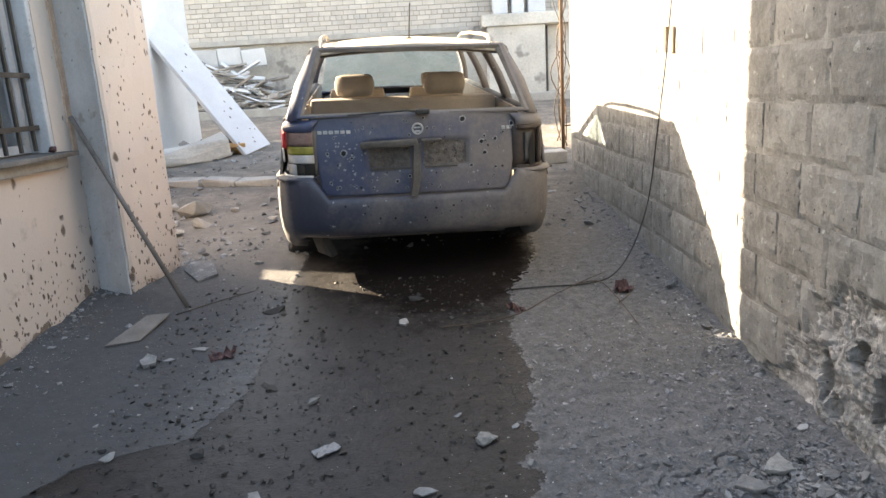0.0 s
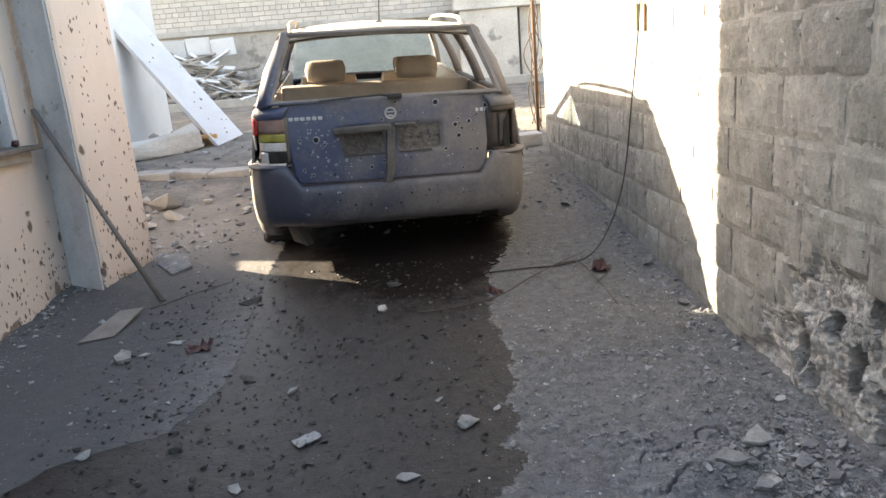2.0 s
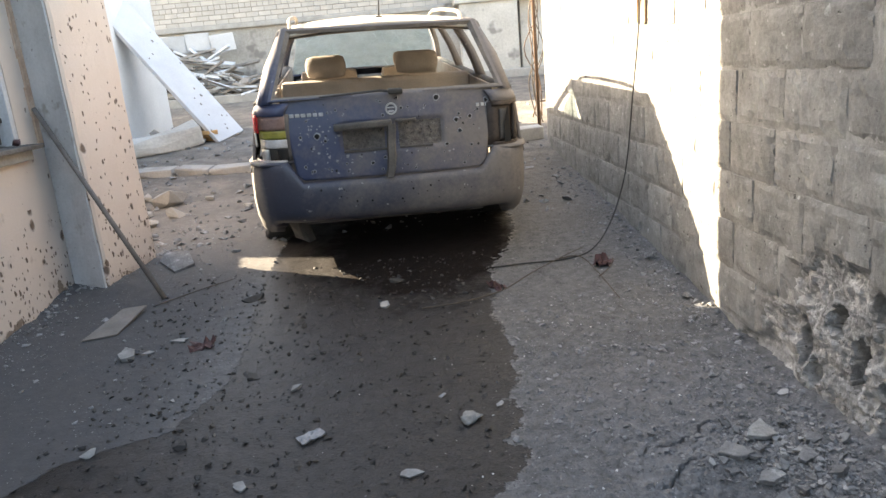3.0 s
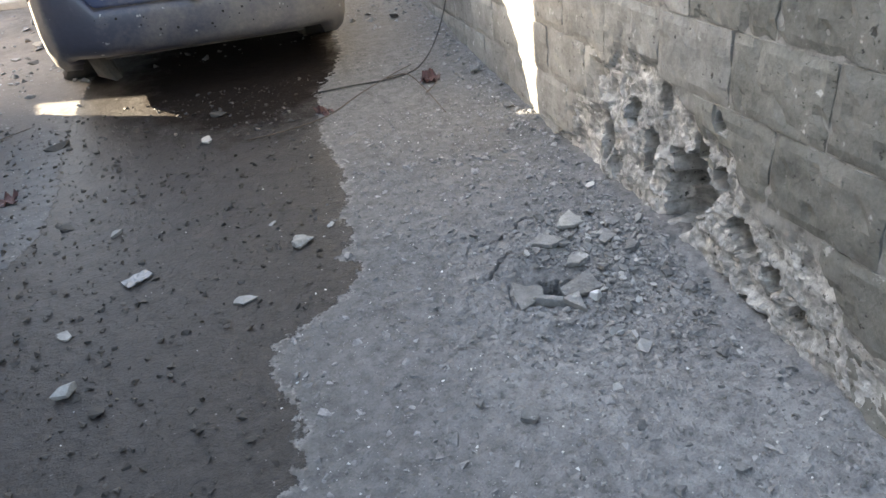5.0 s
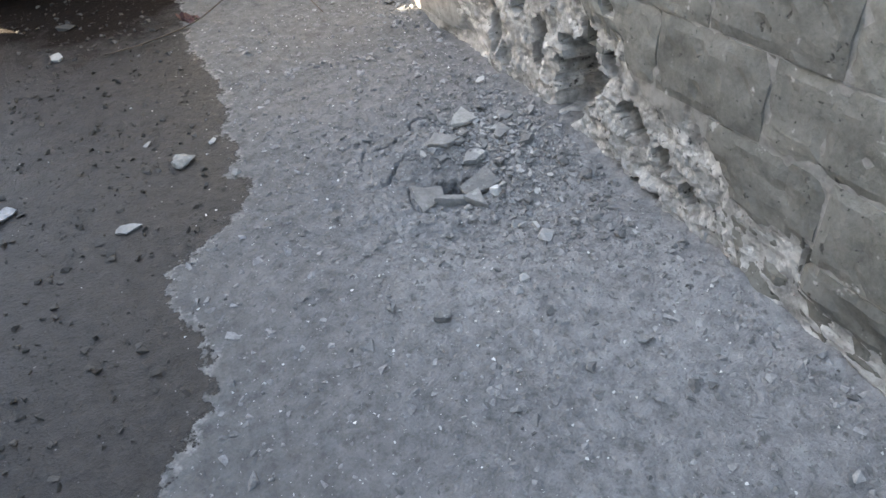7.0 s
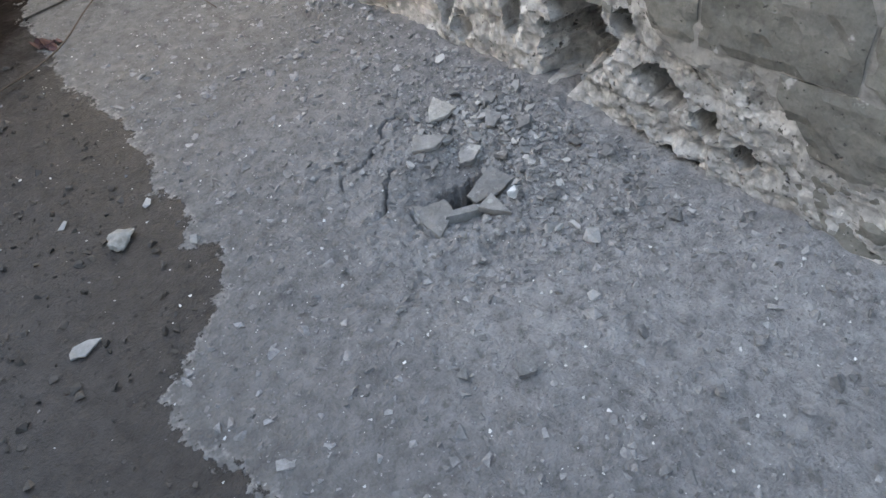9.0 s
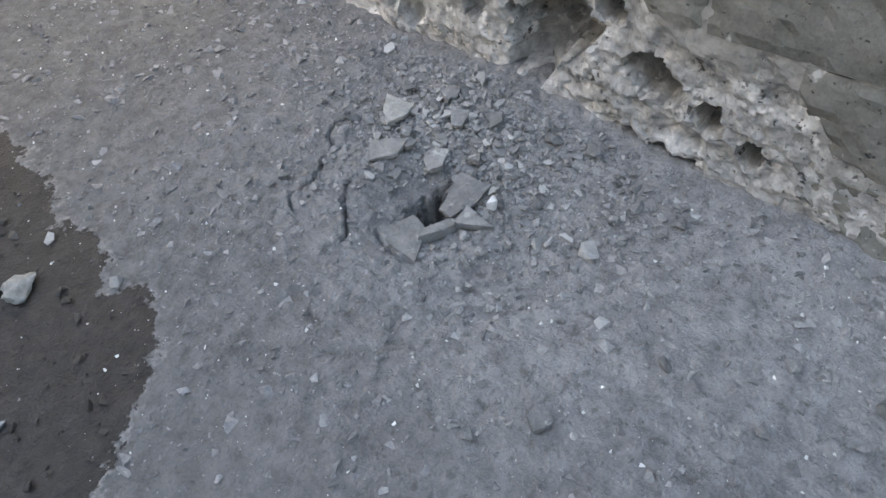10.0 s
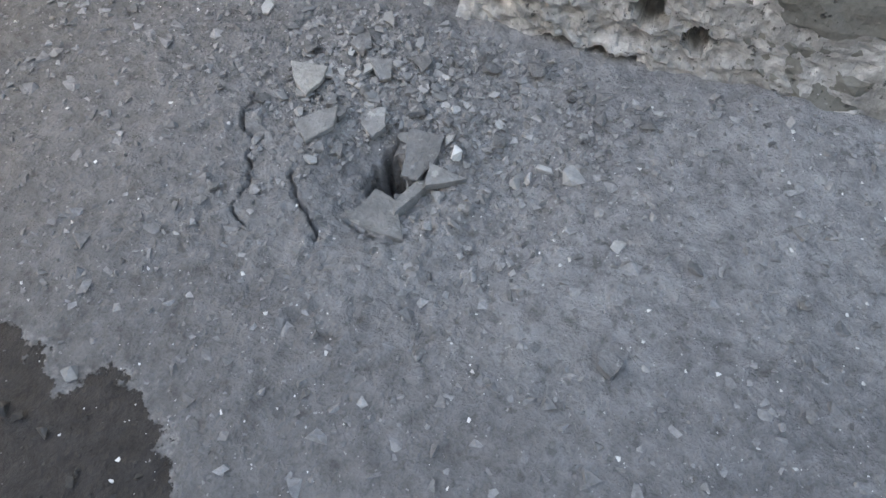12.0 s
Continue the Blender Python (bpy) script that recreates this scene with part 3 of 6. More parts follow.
def damage(y, z):
    """How deep the blast has eaten into the wall, at a place given in the alley."""
    n1 = fbm(y * 5, z * 5, 4.0)
    m = min(1.0, max(0.0, (torn_top(y) + 0.15 * n1 - z) / 0.11))
    near = 0.45 + 0.55 * min(1.0, max(0.0, (y - 1.0) / 0.4))
    d = 0.0
    if m > 0:
        d = 0.018 + 0.020 * fbm(y * 7, z * 8, 1.0) + 0.008 * noise.noise(Vector((y * 21, z * 16, 6))) + 0.005 * noise.noise(Vector((y * 46, z * 46, 2)))
        for scale, deep in ((15.0, 0.008), (34.0, 0.005)):
            far, seeds = noise.voronoi(Vector((y * scale + 0.6 * n1, z * scale + 0.5 * fbm(y * 30, z * 30), 5.0)))
            d += deep * (0.6 * noise.noise(seeds[0] * 3.7) + 1.0 - min(1.0, 2.2 * (far[1] - far[0])))
        d *= m * near
    foot = min(1.0, max(0.0, (0.24 + 0.12 * fbm(y * 4, 2.0) - z) / 0.10)) * min(1.0, max(0.0, (2.3 - y) / 0.6))
    d += near * foot * (0.012 + 0.02 * fbm(y * 9, z * 17, 8.0))
    for cy, cz, ry, rz, deep in CAVITIES:
        q = math.hypot((y - cy) / ry, (z - cz) / rz) + 0.42 * noise.noise(Vector((y * 24, z * 24, cy * 5)))
        d += 1.15 * deep * max(0.0, 1.0 - q * q) ** 0.45 if q < 1 else 0.0
    return min(0.28, max(d, -0.01))


def make_right_wall():
    bm = bmesh.new()
    box(bm, (FACE + 0.008, 3.3, -0.6), (FACE + 0.42, 7.58, 3.25))
    box(bm, (FACE + 0.008, -9.0, -1.2), (FACE + 0.42, 0.3, 3.25))
    box(bm, (FACE + 0.008, 0.3, 1.2), (FACE + 0.42, 3.3, 3.25))
    box(bm, (FACE + 0.30, 0.3, -0.8), (FACE + 0.42, 3.3, 1.2))
    wall = part("wall_right", bm, MORTAR)
    tagged(wall, "grey cinder-block wall, its foot torn open by a blast", "wall", kind="structure")
    ys, zs = steps((0.3, 0.9, 0.025), (0.9, 2.5, 0.0085), (2.5, 3.3, 0.025)), steps((-0.3, 0.0, 0.03), (0.0, 0.85, 0.0085), (0.85, 1.2, 0.03))
    rows = []
    for z in zs:
        row = []
        for y in ys:
            a = down(0, y, z)
            inner = min(1.0, min(y - 0.3, 3.3 - y, 1.2 - z) / 0.06)
            row.append((FACE + 0.009 + max(0.0, inner) * (damage(a.y, a.z) + 0.004 * noise.noise(Vector((y * 30, z * 30, 0)))), y, z))
        rows.append(row)
    bm = bmesh.new()
    loft(bm, rows)
    torn = part("torn_masonry", bm, BROKEN, wall, "pale shattered concrete with holes blown into it", smooth=False)
    torn.data.materials.append(MORTAR)
    for f in torn.data.polygons:
        if f.center.x < FACE + 0.016:
            f.material_index = 1
    return wall


def block_mesh(seed):
    """A cinder block, 0.39 m by 0.215 m, with a worn edge; its front looks to -x."""
    bm = bmesh.new()
    ny, nz = 14, 8
    rows = []
    for j in range(nz + 1):
        row = []
        for i in range(ny + 1):
            y, z = (i / ny - 0.5) * 0.394, (j / nz - 0.5) * 0.225
            edge = i in (0, ny) or j in (0, nz)
            k = noise.noise(Vector((y * 14 + seed * 9, z * 14, seed)))
            k2 = noise.noise(Vector((y * 45 + seed * 9, z * 45, seed + 3)))
            bite = 0.016 * max(0.0, noise.noise(Vector((y * 19 + seed * 5, z * 19, seed + 7))) - 0.12)
            row.append((0.006 + 0.008 * k + 0.006 * k2 + bite if edge else 0.004 * k + 0.004 * k2 + bite, y * (1 + (0.02 * k if edge else 0)), z * (1 + (0.03 * k if edge else 0))))
        rows.append(row)
    vs = loft(bm, rows)
    ring = vs[0] + [r[-1] for r in vs[1:]] + vs[-1][-2::-1] + [r[0] for r in vs[-2:0:-1]]
    back = [bm.verts.new((0.05, v.co.y, v.co.z)) for v in ring]
    for k in range(len(ring)):
        bm.faces.new((ring[k], back[k], back[(k + 1) % len(ring)], ring[(k + 1) % len(ring)]))
    bmesh.ops.recalc_face_normals(bm, faces=bm.faces)
    return bm


def to_mesh(name, bm, material):
    me = bpy.data.meshes.new(name)
    bm.to_mesh(me)
    bm.free()
    me.materials.append(material)
    return me


right_wall = make_right_wall()


def lay_blocks():
    rnd = random.Random(4)
    kinds = [to_mesh("block", block_mesh(s), CINDER) for s in range(6)]
    olive_kinds = [to_mesh("block", block_mesh(s + 20), OLIVE_CINDER) for s in range(6)]
    first = {7: 2.55, 6: 2.50, 5: 2.61, 4: 2.27, 3: 2.44, 2: 2.62, 1: 2.40}
    rest = bmesh.new()
    for k in range(-1, 14):
        z = 0.07 + 0.232 * (k + 0.5)
        start = first.get(k, 2.5 + rnd.uniform(-0.2, 0.2)) + 0.2
        for i in range(-9, 14):
            y = start + 0.402 * i
            if not -1.0 < y < 7.38 or z + 0.12 < math.tan(radians(SLOPE)) * y:
                continue
            a = down(0, y, z)
            near = [damage(a.y + dy, a.z + dz) for dy in (-0.17, -0.08, 0, 0.08, 0.17) for dz in (-0.08, 0, 0.08)]
            if sum(d > 0.02 for d in near) > 7:
                continue
            # low blocks at the near end take the darker olive material
            dark_tone = y < 1.75 and k < 5
            me = (olive_kinds if dark_tone else kinds)[rnd.randrange(6)]
            if max(near) > 0.004:
                bm = block_mesh(rnd.random())
                for v in bm.verts:
                    if v.co.x < 0.04:
                        b = down(0, y + v.co.y, z + v.co.z)
                        v.co.x += 1.5 * max(0.0, damage(b.y, b.z))
                me = to_mesh("block", bm, OLIVE_CINDER if dark_tone else CINDER)
            turn = pose(FACE + rnd.uniform(-0.002, 0.003), y, z, rnd.uniform(-0.9, 0.9), 0, rnd.uniform(-0.35, 0.35))
            if k <= 10:
                ob = new("block", me)
                ob.parent = right_wall
                ob.matrix_basis = turn
            else:
                box(rest, (0.0, -0.19, -0.105), (0.05, 0.19, 0.105), 0.006, turn)
    tagged(part("upper_blocks", rest, CINDER, right_wall), kind="stuff")


# ---- the beige building on the left ----
def make_left_building():
    bm = bmesh.new()
    x0, x1 = -2.70, -2.28
    box(bm, (x0, -9.0, -1.2), (x1, 2.75, 5.2))
    box(bm, (x0, 2.75, -0.6), (x1, 4.15, 1.36))
    box(bm, (x0, 2.75, 2.75), (x1, 4.15, 5.2))
    box(bm, (x0, 4.15, -0.6), (x1, 4.42, 5.2))
    box(bm, (-7.0, -9.0, -1.2), (-6.7, 4.855, 5.2))
    box(bm, (-6.7, 4.6, -0.6), (x0, 4.855, 5.2))
    box(bm, (-6.7, -9.0, -1.2), (x0, -8.7, 5.2))
    wall = part("wall_left", bm, PLASTER)
    tagged(wall, "beige rendered house wall pitted all over by fragments", "wall", kind="structure")
    # the pilaster at the corner, its foot chipped away
    bm = bmesh.new()
    rows = []
    for j in range(45):
        z = -0.1 + 5.3 * (j / 44) ** 1.6
        foot = max(0.0, 1.0 - (z - 0.40) / 0.75)
        flare = 0.02 * foot * foot
        row = []
        for px, py in ((x0, 4.42), (-2.281, 4.40), (-2.14, 4.33), (-2.005, 4.245), (-1.99, 4.26), (-1.98, 4.32), (-1.958, 4.45), (-1.937, 4.58), (-1.915, 4.70), (-1.90, 4.822), (-1.915, 4.832), (-2.3, 4.845), (x0, 4.86)):
            k = 0.018 * noise.noise(Vector((px * 9, py * 7, z * 6)))
            bite = 0.05 * max(0.0, 1.0 - (z - 0.36) / 0.14) * max(0.0, 0.4 + fbm(py * 5, z * 5))
            row.append((px + ((flare * 0.6 if py < 4.6 else 0) + k * 0.5 - bite if px > -2.2 else 0), py - (flare if py < 4.3 and px > -2.2 else 0), z))
        rows.append(row)
    loft(bm, rows)
    pil = part("pilaster", bm, PLASTER, wall, "beige corner pilaster with a chipped foot", smooth=False)
    # its cheek, the shade on it put into a grey of its own
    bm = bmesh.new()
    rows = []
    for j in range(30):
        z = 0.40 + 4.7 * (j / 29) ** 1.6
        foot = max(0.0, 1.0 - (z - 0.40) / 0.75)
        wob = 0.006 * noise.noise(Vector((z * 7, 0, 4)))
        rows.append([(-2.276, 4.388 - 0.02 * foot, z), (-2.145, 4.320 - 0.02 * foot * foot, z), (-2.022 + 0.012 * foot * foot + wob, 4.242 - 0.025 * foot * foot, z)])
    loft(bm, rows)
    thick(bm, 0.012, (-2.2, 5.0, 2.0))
    part("pilaster_cheek", bm, GREY_SHADE, wall, "rendered cheek of the pilaster, its shade painted bluish grey")
    bm = bmesh.new()
    for k in range(9):
        z = 1.35 + 0.17 * k
        box(bm, (x1 - 0.002, 4.335 - 0.012 * (k % 2), z), (x1 + 0.012, 4.385, z + 0.171))
    part("rust_streak", bm, surface("rust_stain", (0.36, 0.22, 0.15), (0.58, 0.44, 0.34), 7, 60), wall, "rust-brown streak running down the corner")
    bm = bmesh.new()
    box(bm, (-7.05, -9.05, 5.2), (-1.99, 4.76, 5.36), 0.03)
    tagged(part("roof_left", bm, KERB), "flat grey roof slab of the house", "roof", kind="structure")
    # dark rooms behind the window
    bm = bmesh.new()
    box(bm, (-4.6, -8.6, -0.6), (-4.45, 4.8, 5.2))
    tagged(part("partition_wall", bm, SEAT), "dim plastered wall inside the house", "wall", kind="structure")
    # window: jamb, frame, grille, sill
    win = empty("window_1", Matrix.Translation((x1, 3.45, 1.36)))
    tagged(win, "broken barred window with a grey frame and sill", "window", kind="structure")

    def w(name, lo, hi, material, bevel=0.0, label=""):
        b = bmesh.new()
        box(b, [a - c for a, c in zip(lo, (x1, 3.45, 1.36))], [a - c for a, c in zip(hi, (x1, 3.45, 1.36))], bevel)
        return part(name, b, material, win, label)
    w("jamb", (x0, 4.105, 1.362), (x1 - 0.003, 4.147, 2.748), GREY_SHADE, 0.006, "rendered jamb, its shade painted bluish grey")
    w("jamb", (x0, 2.753, 1.362), (x1 - 0.003, 2.79, 2.748), GREY_SHADE, 0.006)
    w("window_sill", (x1 - 0.12, 2.70, 1.335), (x1 + 0.11, 4.20, 1.362), OLD_WOOD, 0.006, "weathered splintered wooden sill board")
    w("sill_block", (x1 - 0.02, 2.74, 1.27), (x1 + 0.05, 4.17, 1.335), KERB, 0.01)
    fx = x1 - 0.15
    for y in (2.80, 3.42, 4.04):
        w("window_frame", (fx - 0.03, y, 1.40), (fx + 0.03, y + 0.06, 2.74), GREY_SHADE, 0.006)
    for z in (1.37, 2.69):
        w("window_frame", (fx - 0.03, 2.79, z), (fx + 0.03, 4.10, z + 0.05), GREY_SHADE, 0.006)
    for k in range(9):
        y = 2.88 + 0.145 * k
        w("bar", (x1 - 0.075, y, 1.38), (x1 - 0.055, y + 0.02, 2.74), DARK_STEEL, 0.004, "dark steel bar")
    for z in (1.50, 1.80, 2.35):
        w("rail", (x1 - 0.055, 2.80, z), (x1 - 0.047, 4.10, z + 0.03), DARK_STEEL, 0.003)


make_left_building()


# ---- the yard beyond ----
def make_yard():
    bm = bmesh.new()
    box(bm, (-5.15, 8.25, 0.0), (-3.90, 11.55, 4.0), 0.01)
    tagged(part("white_building", bm, WHITE_WALL), "low whitewashed building at the yard", "building", kind="structure")
    bm = bmesh.new()
    box(bm, (-5.15, 8.25, 4.0), (-3.90, 11.55, 4.08), 0.02)
    tagged(part("white_building_roof", bm, KERB), "flat concrete roof slab", "roof", kind="structure")
    # out of sight behind the pilaster; added for the shadow it throws
    bm = bmesh.new()
    box(bm, (-3.78, 4.86, -0.2), (-3.60, 6.0, 1.74), 0.01)
    tagged(part("wall_between", bm, WHITE_WALL), "low plain wall, out of view, added to shade the ground", "wall", kind="structure")
    # an unseen lean-to, added so that its skewed front shades the ground beside the car
    bm = bmesh.new()
    rows = [[(-4.75, 6.34, z), (-3.30, 6.01, z), (-3.30, 8.2, z), (-4.75, 8.2, z)] for z in (0.0, 2.29)]
    vs = loft(bm, rows, close=True)
    bm.faces.new(vs[-1])
    bm.faces.new(vs[0][::-1])
    bmesh.ops.recalc_face_normals(bm, faces=bm.faces)
    tagged(part("white_annex", bm, WHITE_WALL), "low whitewashed lean-to, unseen, added to shade the ground", "building", kind="structure")
    bm = bmesh.new()
    box(bm, (-14.0, 15.37, 0.5), (9.0, 15.8, 2.82))
    wall = tagged(part("wall_back", bm, PLINTH), "white brick wall on a stained rendered plinth", "wall", kind="structure")
    bm = bmesh.new()
    box(bm, (-14.0, 15.40, 2.82), (9.0, 15.8, 6.2))
    part("brick_core", bm, BRICK_MORTAR, wall)
    bm = bmesh.new()
    box(bm, (-14.0, 15.28, 2.74), (0.9, 15.37, 2.85), 0.02)
    part("plinth_ledge", bm, KERB, wall, "grey concrete ledge above the plinth")
    bm = bmesh.new()
    box(bm, (-14.0, 14.3, 1.0), (9.0, 14.55, 1.42), 0.03)
    tagged(part("kerb_far", bm, KERB), "pale broken concrete kerb along the yard", "kerb", kind="structure")
    # the plastered block with white uprights beside the gate
    bm = bmesh.new()
    box(bm, (1.15, 14.85, 0.8), (2.35, 15.36, 2.78), 0.02)
    box(bm, (1.05, 14.78, 2.78), (5.0, 15.36, 3.02), 0.025)
    box(bm, (2.42, 15.05, 0.8), (5.0, 15.36, 2.78), 0.02)
    tagged(part("plastered_base", bm, PLINTH), "stained rendered concrete base with a coping", "wall", kind="structure")
    for x, wd in ((1.30, 0.30), (1.68, 0.26), (2.02, 0.36)):
        bm = bmesh.new()
        box(bm, (x, 14.9, 3.02), (x + wd, 15.2, 5.2), 0.04)
        tagged(part("white_upright", bm, WHITE_PAINT), "white painted metal upright on the coping", "post", "uprights on the coping")
    # a wall that closes the alley behind
    bm = bmesh.new()
    box(bm, (-2.28, -9.0, -1.4), (1.49, -8.7, 2.6), 0.01)
    tagged(part("wall_behind", bm, PLASTER), "plain rendered wall closing the alley", "wall", kind="structure")
    bm = bmesh.new()
    box(bm, (9.0, 4.0, -1.0), (9.3, 15.8, 4.5))
    tagged(part("wall_east", bm, PLINTH), "plain rendered wall round the yard", "wall", kind="structure")
    bm = bmesh.new()
    box(bm, (-14.3, 11.5, 0.0), (-14.0, 15.8, 4.2))
    tagged(part("wall_west", bm, PLINTH), "plain rendered wall round the yard", "wall", kind="structure")
    return wall


back_wall = make_yard()


# ---- the car ----
CAR = RAMP @ pose(-0.13, 4.36, 0.0, 0, 2.0, 6.0)
car = empty("station_wagon", CAR)
tagged(car, "dusty blue station wagon riddled with holes, its rear window gone", "car")


def gate_y(x, z):
    """The tailgate's outer surface, and the sunken plate field in it."""
    s = max(0.0, (z - 0.575) / 0.5)
    y = 0.022 + 0.065 * s ** 1.6 + 0.030 * (x / 0.62) ** 2 + 0.004 * fbm(x * 3, z * 3)
    dx, dz = min(x + 0.315, 0.335 - x), min(z - 0.735, 0.915 - z)
    return y + 0.022 * min(1.0, max(0.0, min(dx, dz) / 0.018)) + (0.005 * noise.noise(Vector((x * 40, z * 40, 0))) if min(dx, dz) > 0 else 0)


def gate_half(z):
    s = (z - 0.575) / 0.5
    corner = max(0.0, 1.0 - (z - 0.575) / 0.05)
    return 0.60 + 0.065 * s - 0.045 * corner * corner


BUMPER = ((0.940, 0.76), (0.934, 0.50), (0.918, 0.30), (0.888, 0.17), (0.84, 0.08), (0.768, 0.028), (0.66, 0.0), (0.40, -0.018), (0.0, -0.025))


def bumper_path():
    right = list(BUMPER)
    pts = [(-x, y) for x, y in right] + [(x, y) for x, y in right[-2::-1]]
    out = []
    for a, b in zip(pts, pts[1:]):
        out += [(a[0] + (b[0] - a[0]) * k / 3, a[1] + (b[1] - a[1]) * k / 3) for k in range(3)]
    return out + [pts[-1]]


def make_bumper():
    bm = bmesh.new()
    path = bumper_path()
    rows = []
    for t, inset in ((0.0, 0.16), (0.02, 0.075), (0.10, 0.032), (0.25, 0.010), (0.45, 0.0), (0.70, 0.002), (0.86, 0.006), (0.92, 0.012), (0.97, 0.024), (1.0, 0.055)):
        row = []
        for i, (x, y) in enumerate(path):
            a, b = path[max(0, i - 1)], path[min(len(path) - 1, i + 1)]
            d = Vector((b[0] - a[0], b[1] - a[1], 0)).normalized()
            inward = Vector((-d.y, d.x, 0))
            top = 0.570 + 0.135 * min(1.0, max(0.0, (abs(x) - 0.585) / 0.05))
            q = Vector((x, y, 0.0)) + inward * inset
            low = 0.292 - 0.11 * min(1.0, max(0.0, (y - 0.03) / 0.22))
            row.append((q.x, q.y, low + (top - low) * t + 0.004 * noise.noise(Vector((x * 4, t * 3, 0)))))
        rows.append(row)
    loft(bm, rows)
    thick(bm, -0.012)
    bumper = part("rear_bumper", bm, BUMPER_PAINT, car, "scuffed dusty blue rear bumper", smooth=True)
    rnd, bm = random.Random(3), bmesh.new()
    for _ in range(26):
        x, z, r = rnd.uniform(-0.68, 0.72), rnd.uniform(0.40, 0.53), rnd.choice((0.003, 0.004, 0.005, 0.008))
        y = -0.0285 + 0.034 * (abs(x) / 0.66) ** 2.2
        bm.faces.new([bm.verts.new((x + r * rnd.uniform(0.7, 1.2) * math.cos(t), y, z + r * rnd.uniform(0.7, 1.2) * math.sin(t))) for t in (2 * math.pi * k / 7 for k in range(7))])
    tagged(part("fragment_holes", bm, BLACK_HOLE, bumper), kind="stuff")
    bm = bmesh.new()
    box(bm, (0.66, 0.005, 0.60), (0.855, 0.06, 0.675), 0.012, pose(0.0, 0.0, 0, 0, 0, 9))
    part("reflector_strip", bm, ROOF_DUST, bumper, "dust-covered strip on the bumper corner")


def side(y):
    """How the flanks draw in at both ends."""
    s = 1.0 - 0.035 * max(0.0, (0.6 - y) / 0.5) ** 2
    return s - 0.14 * max(0.0, (y - 3.7) / 0.9) ** 2


FLANK = ((0.24, 0.84), (0.30, 0.885), (0.40, 0.912), (0.50, 0.927), (0.62, 0.925), (0.72, 0.900), (0.82, 0.886), (0.92, 0.870), (1.0, 0.850), (1.05, 0.830))


def make_flank(s):
    bm = bmesh.new()
    ys = steps((0.22, 4.55, 0.06))
    grid = []
    for z, hw in FLANK:
        row = []
        for y in ys:
            front = max(0.0, (y - 3.3) / 1.2)
            row.append(bm.verts.new((s * hw * side(y), y, z - front * front * 0.20 * max(0.0, (z - 0.6) / 0.45))))
        grid.append(row)
    for j in range(len(grid) - 1):
        for i in range(len(ys) - 1):
            cy, cz = (ys[i] + ys[i + 1]) / 2, (FLANK[j][0] + FLANK[j + 1][0]) / 2
            if min(math.hypot(cy - 1.0, cz - 0.31), math.hypot(cy - 3.68, cz - 0.31)) < 0.345 or (cy < 0.76 and cz < 0.57) or (cy < 0.24 and cz < 1.0):
                continue
            bm.faces.new((grid[j][i], grid[j][i + 1], grid[j + 1][i + 1], grid[j + 1][i]))
    for v in list(bm.verts):
        if not v.link_faces:
            bm.verts.remove(v)
            continue
        for wy in (1.0, 3.68):
            d = math.hypot(v.co.y - wy, v.co.z - 0.31)
            if d < 0.375 and v.is_boundary:
                k = 0.355 / max(d, 0.01)
                v.co.y, v.co.z = wy + (v.co.y - wy) * k, 0.31 + (v.co.z - 0.31) * k
    bmesh.ops.recalc_face_normals(bm, faces=bm.faces)
    bmesh.ops.solidify(bm, geom=list(bm.faces), thickness=0.02)
    part("side_panel", bm, PAINT, car, smooth=True)


def strip(name, rows, material, t, label="", parent=None):
    bm = bmesh.new()
    loft(bm, rows)
    thick(bm, t)
    return part(name, bm, material, parent or car, label, smooth=True)


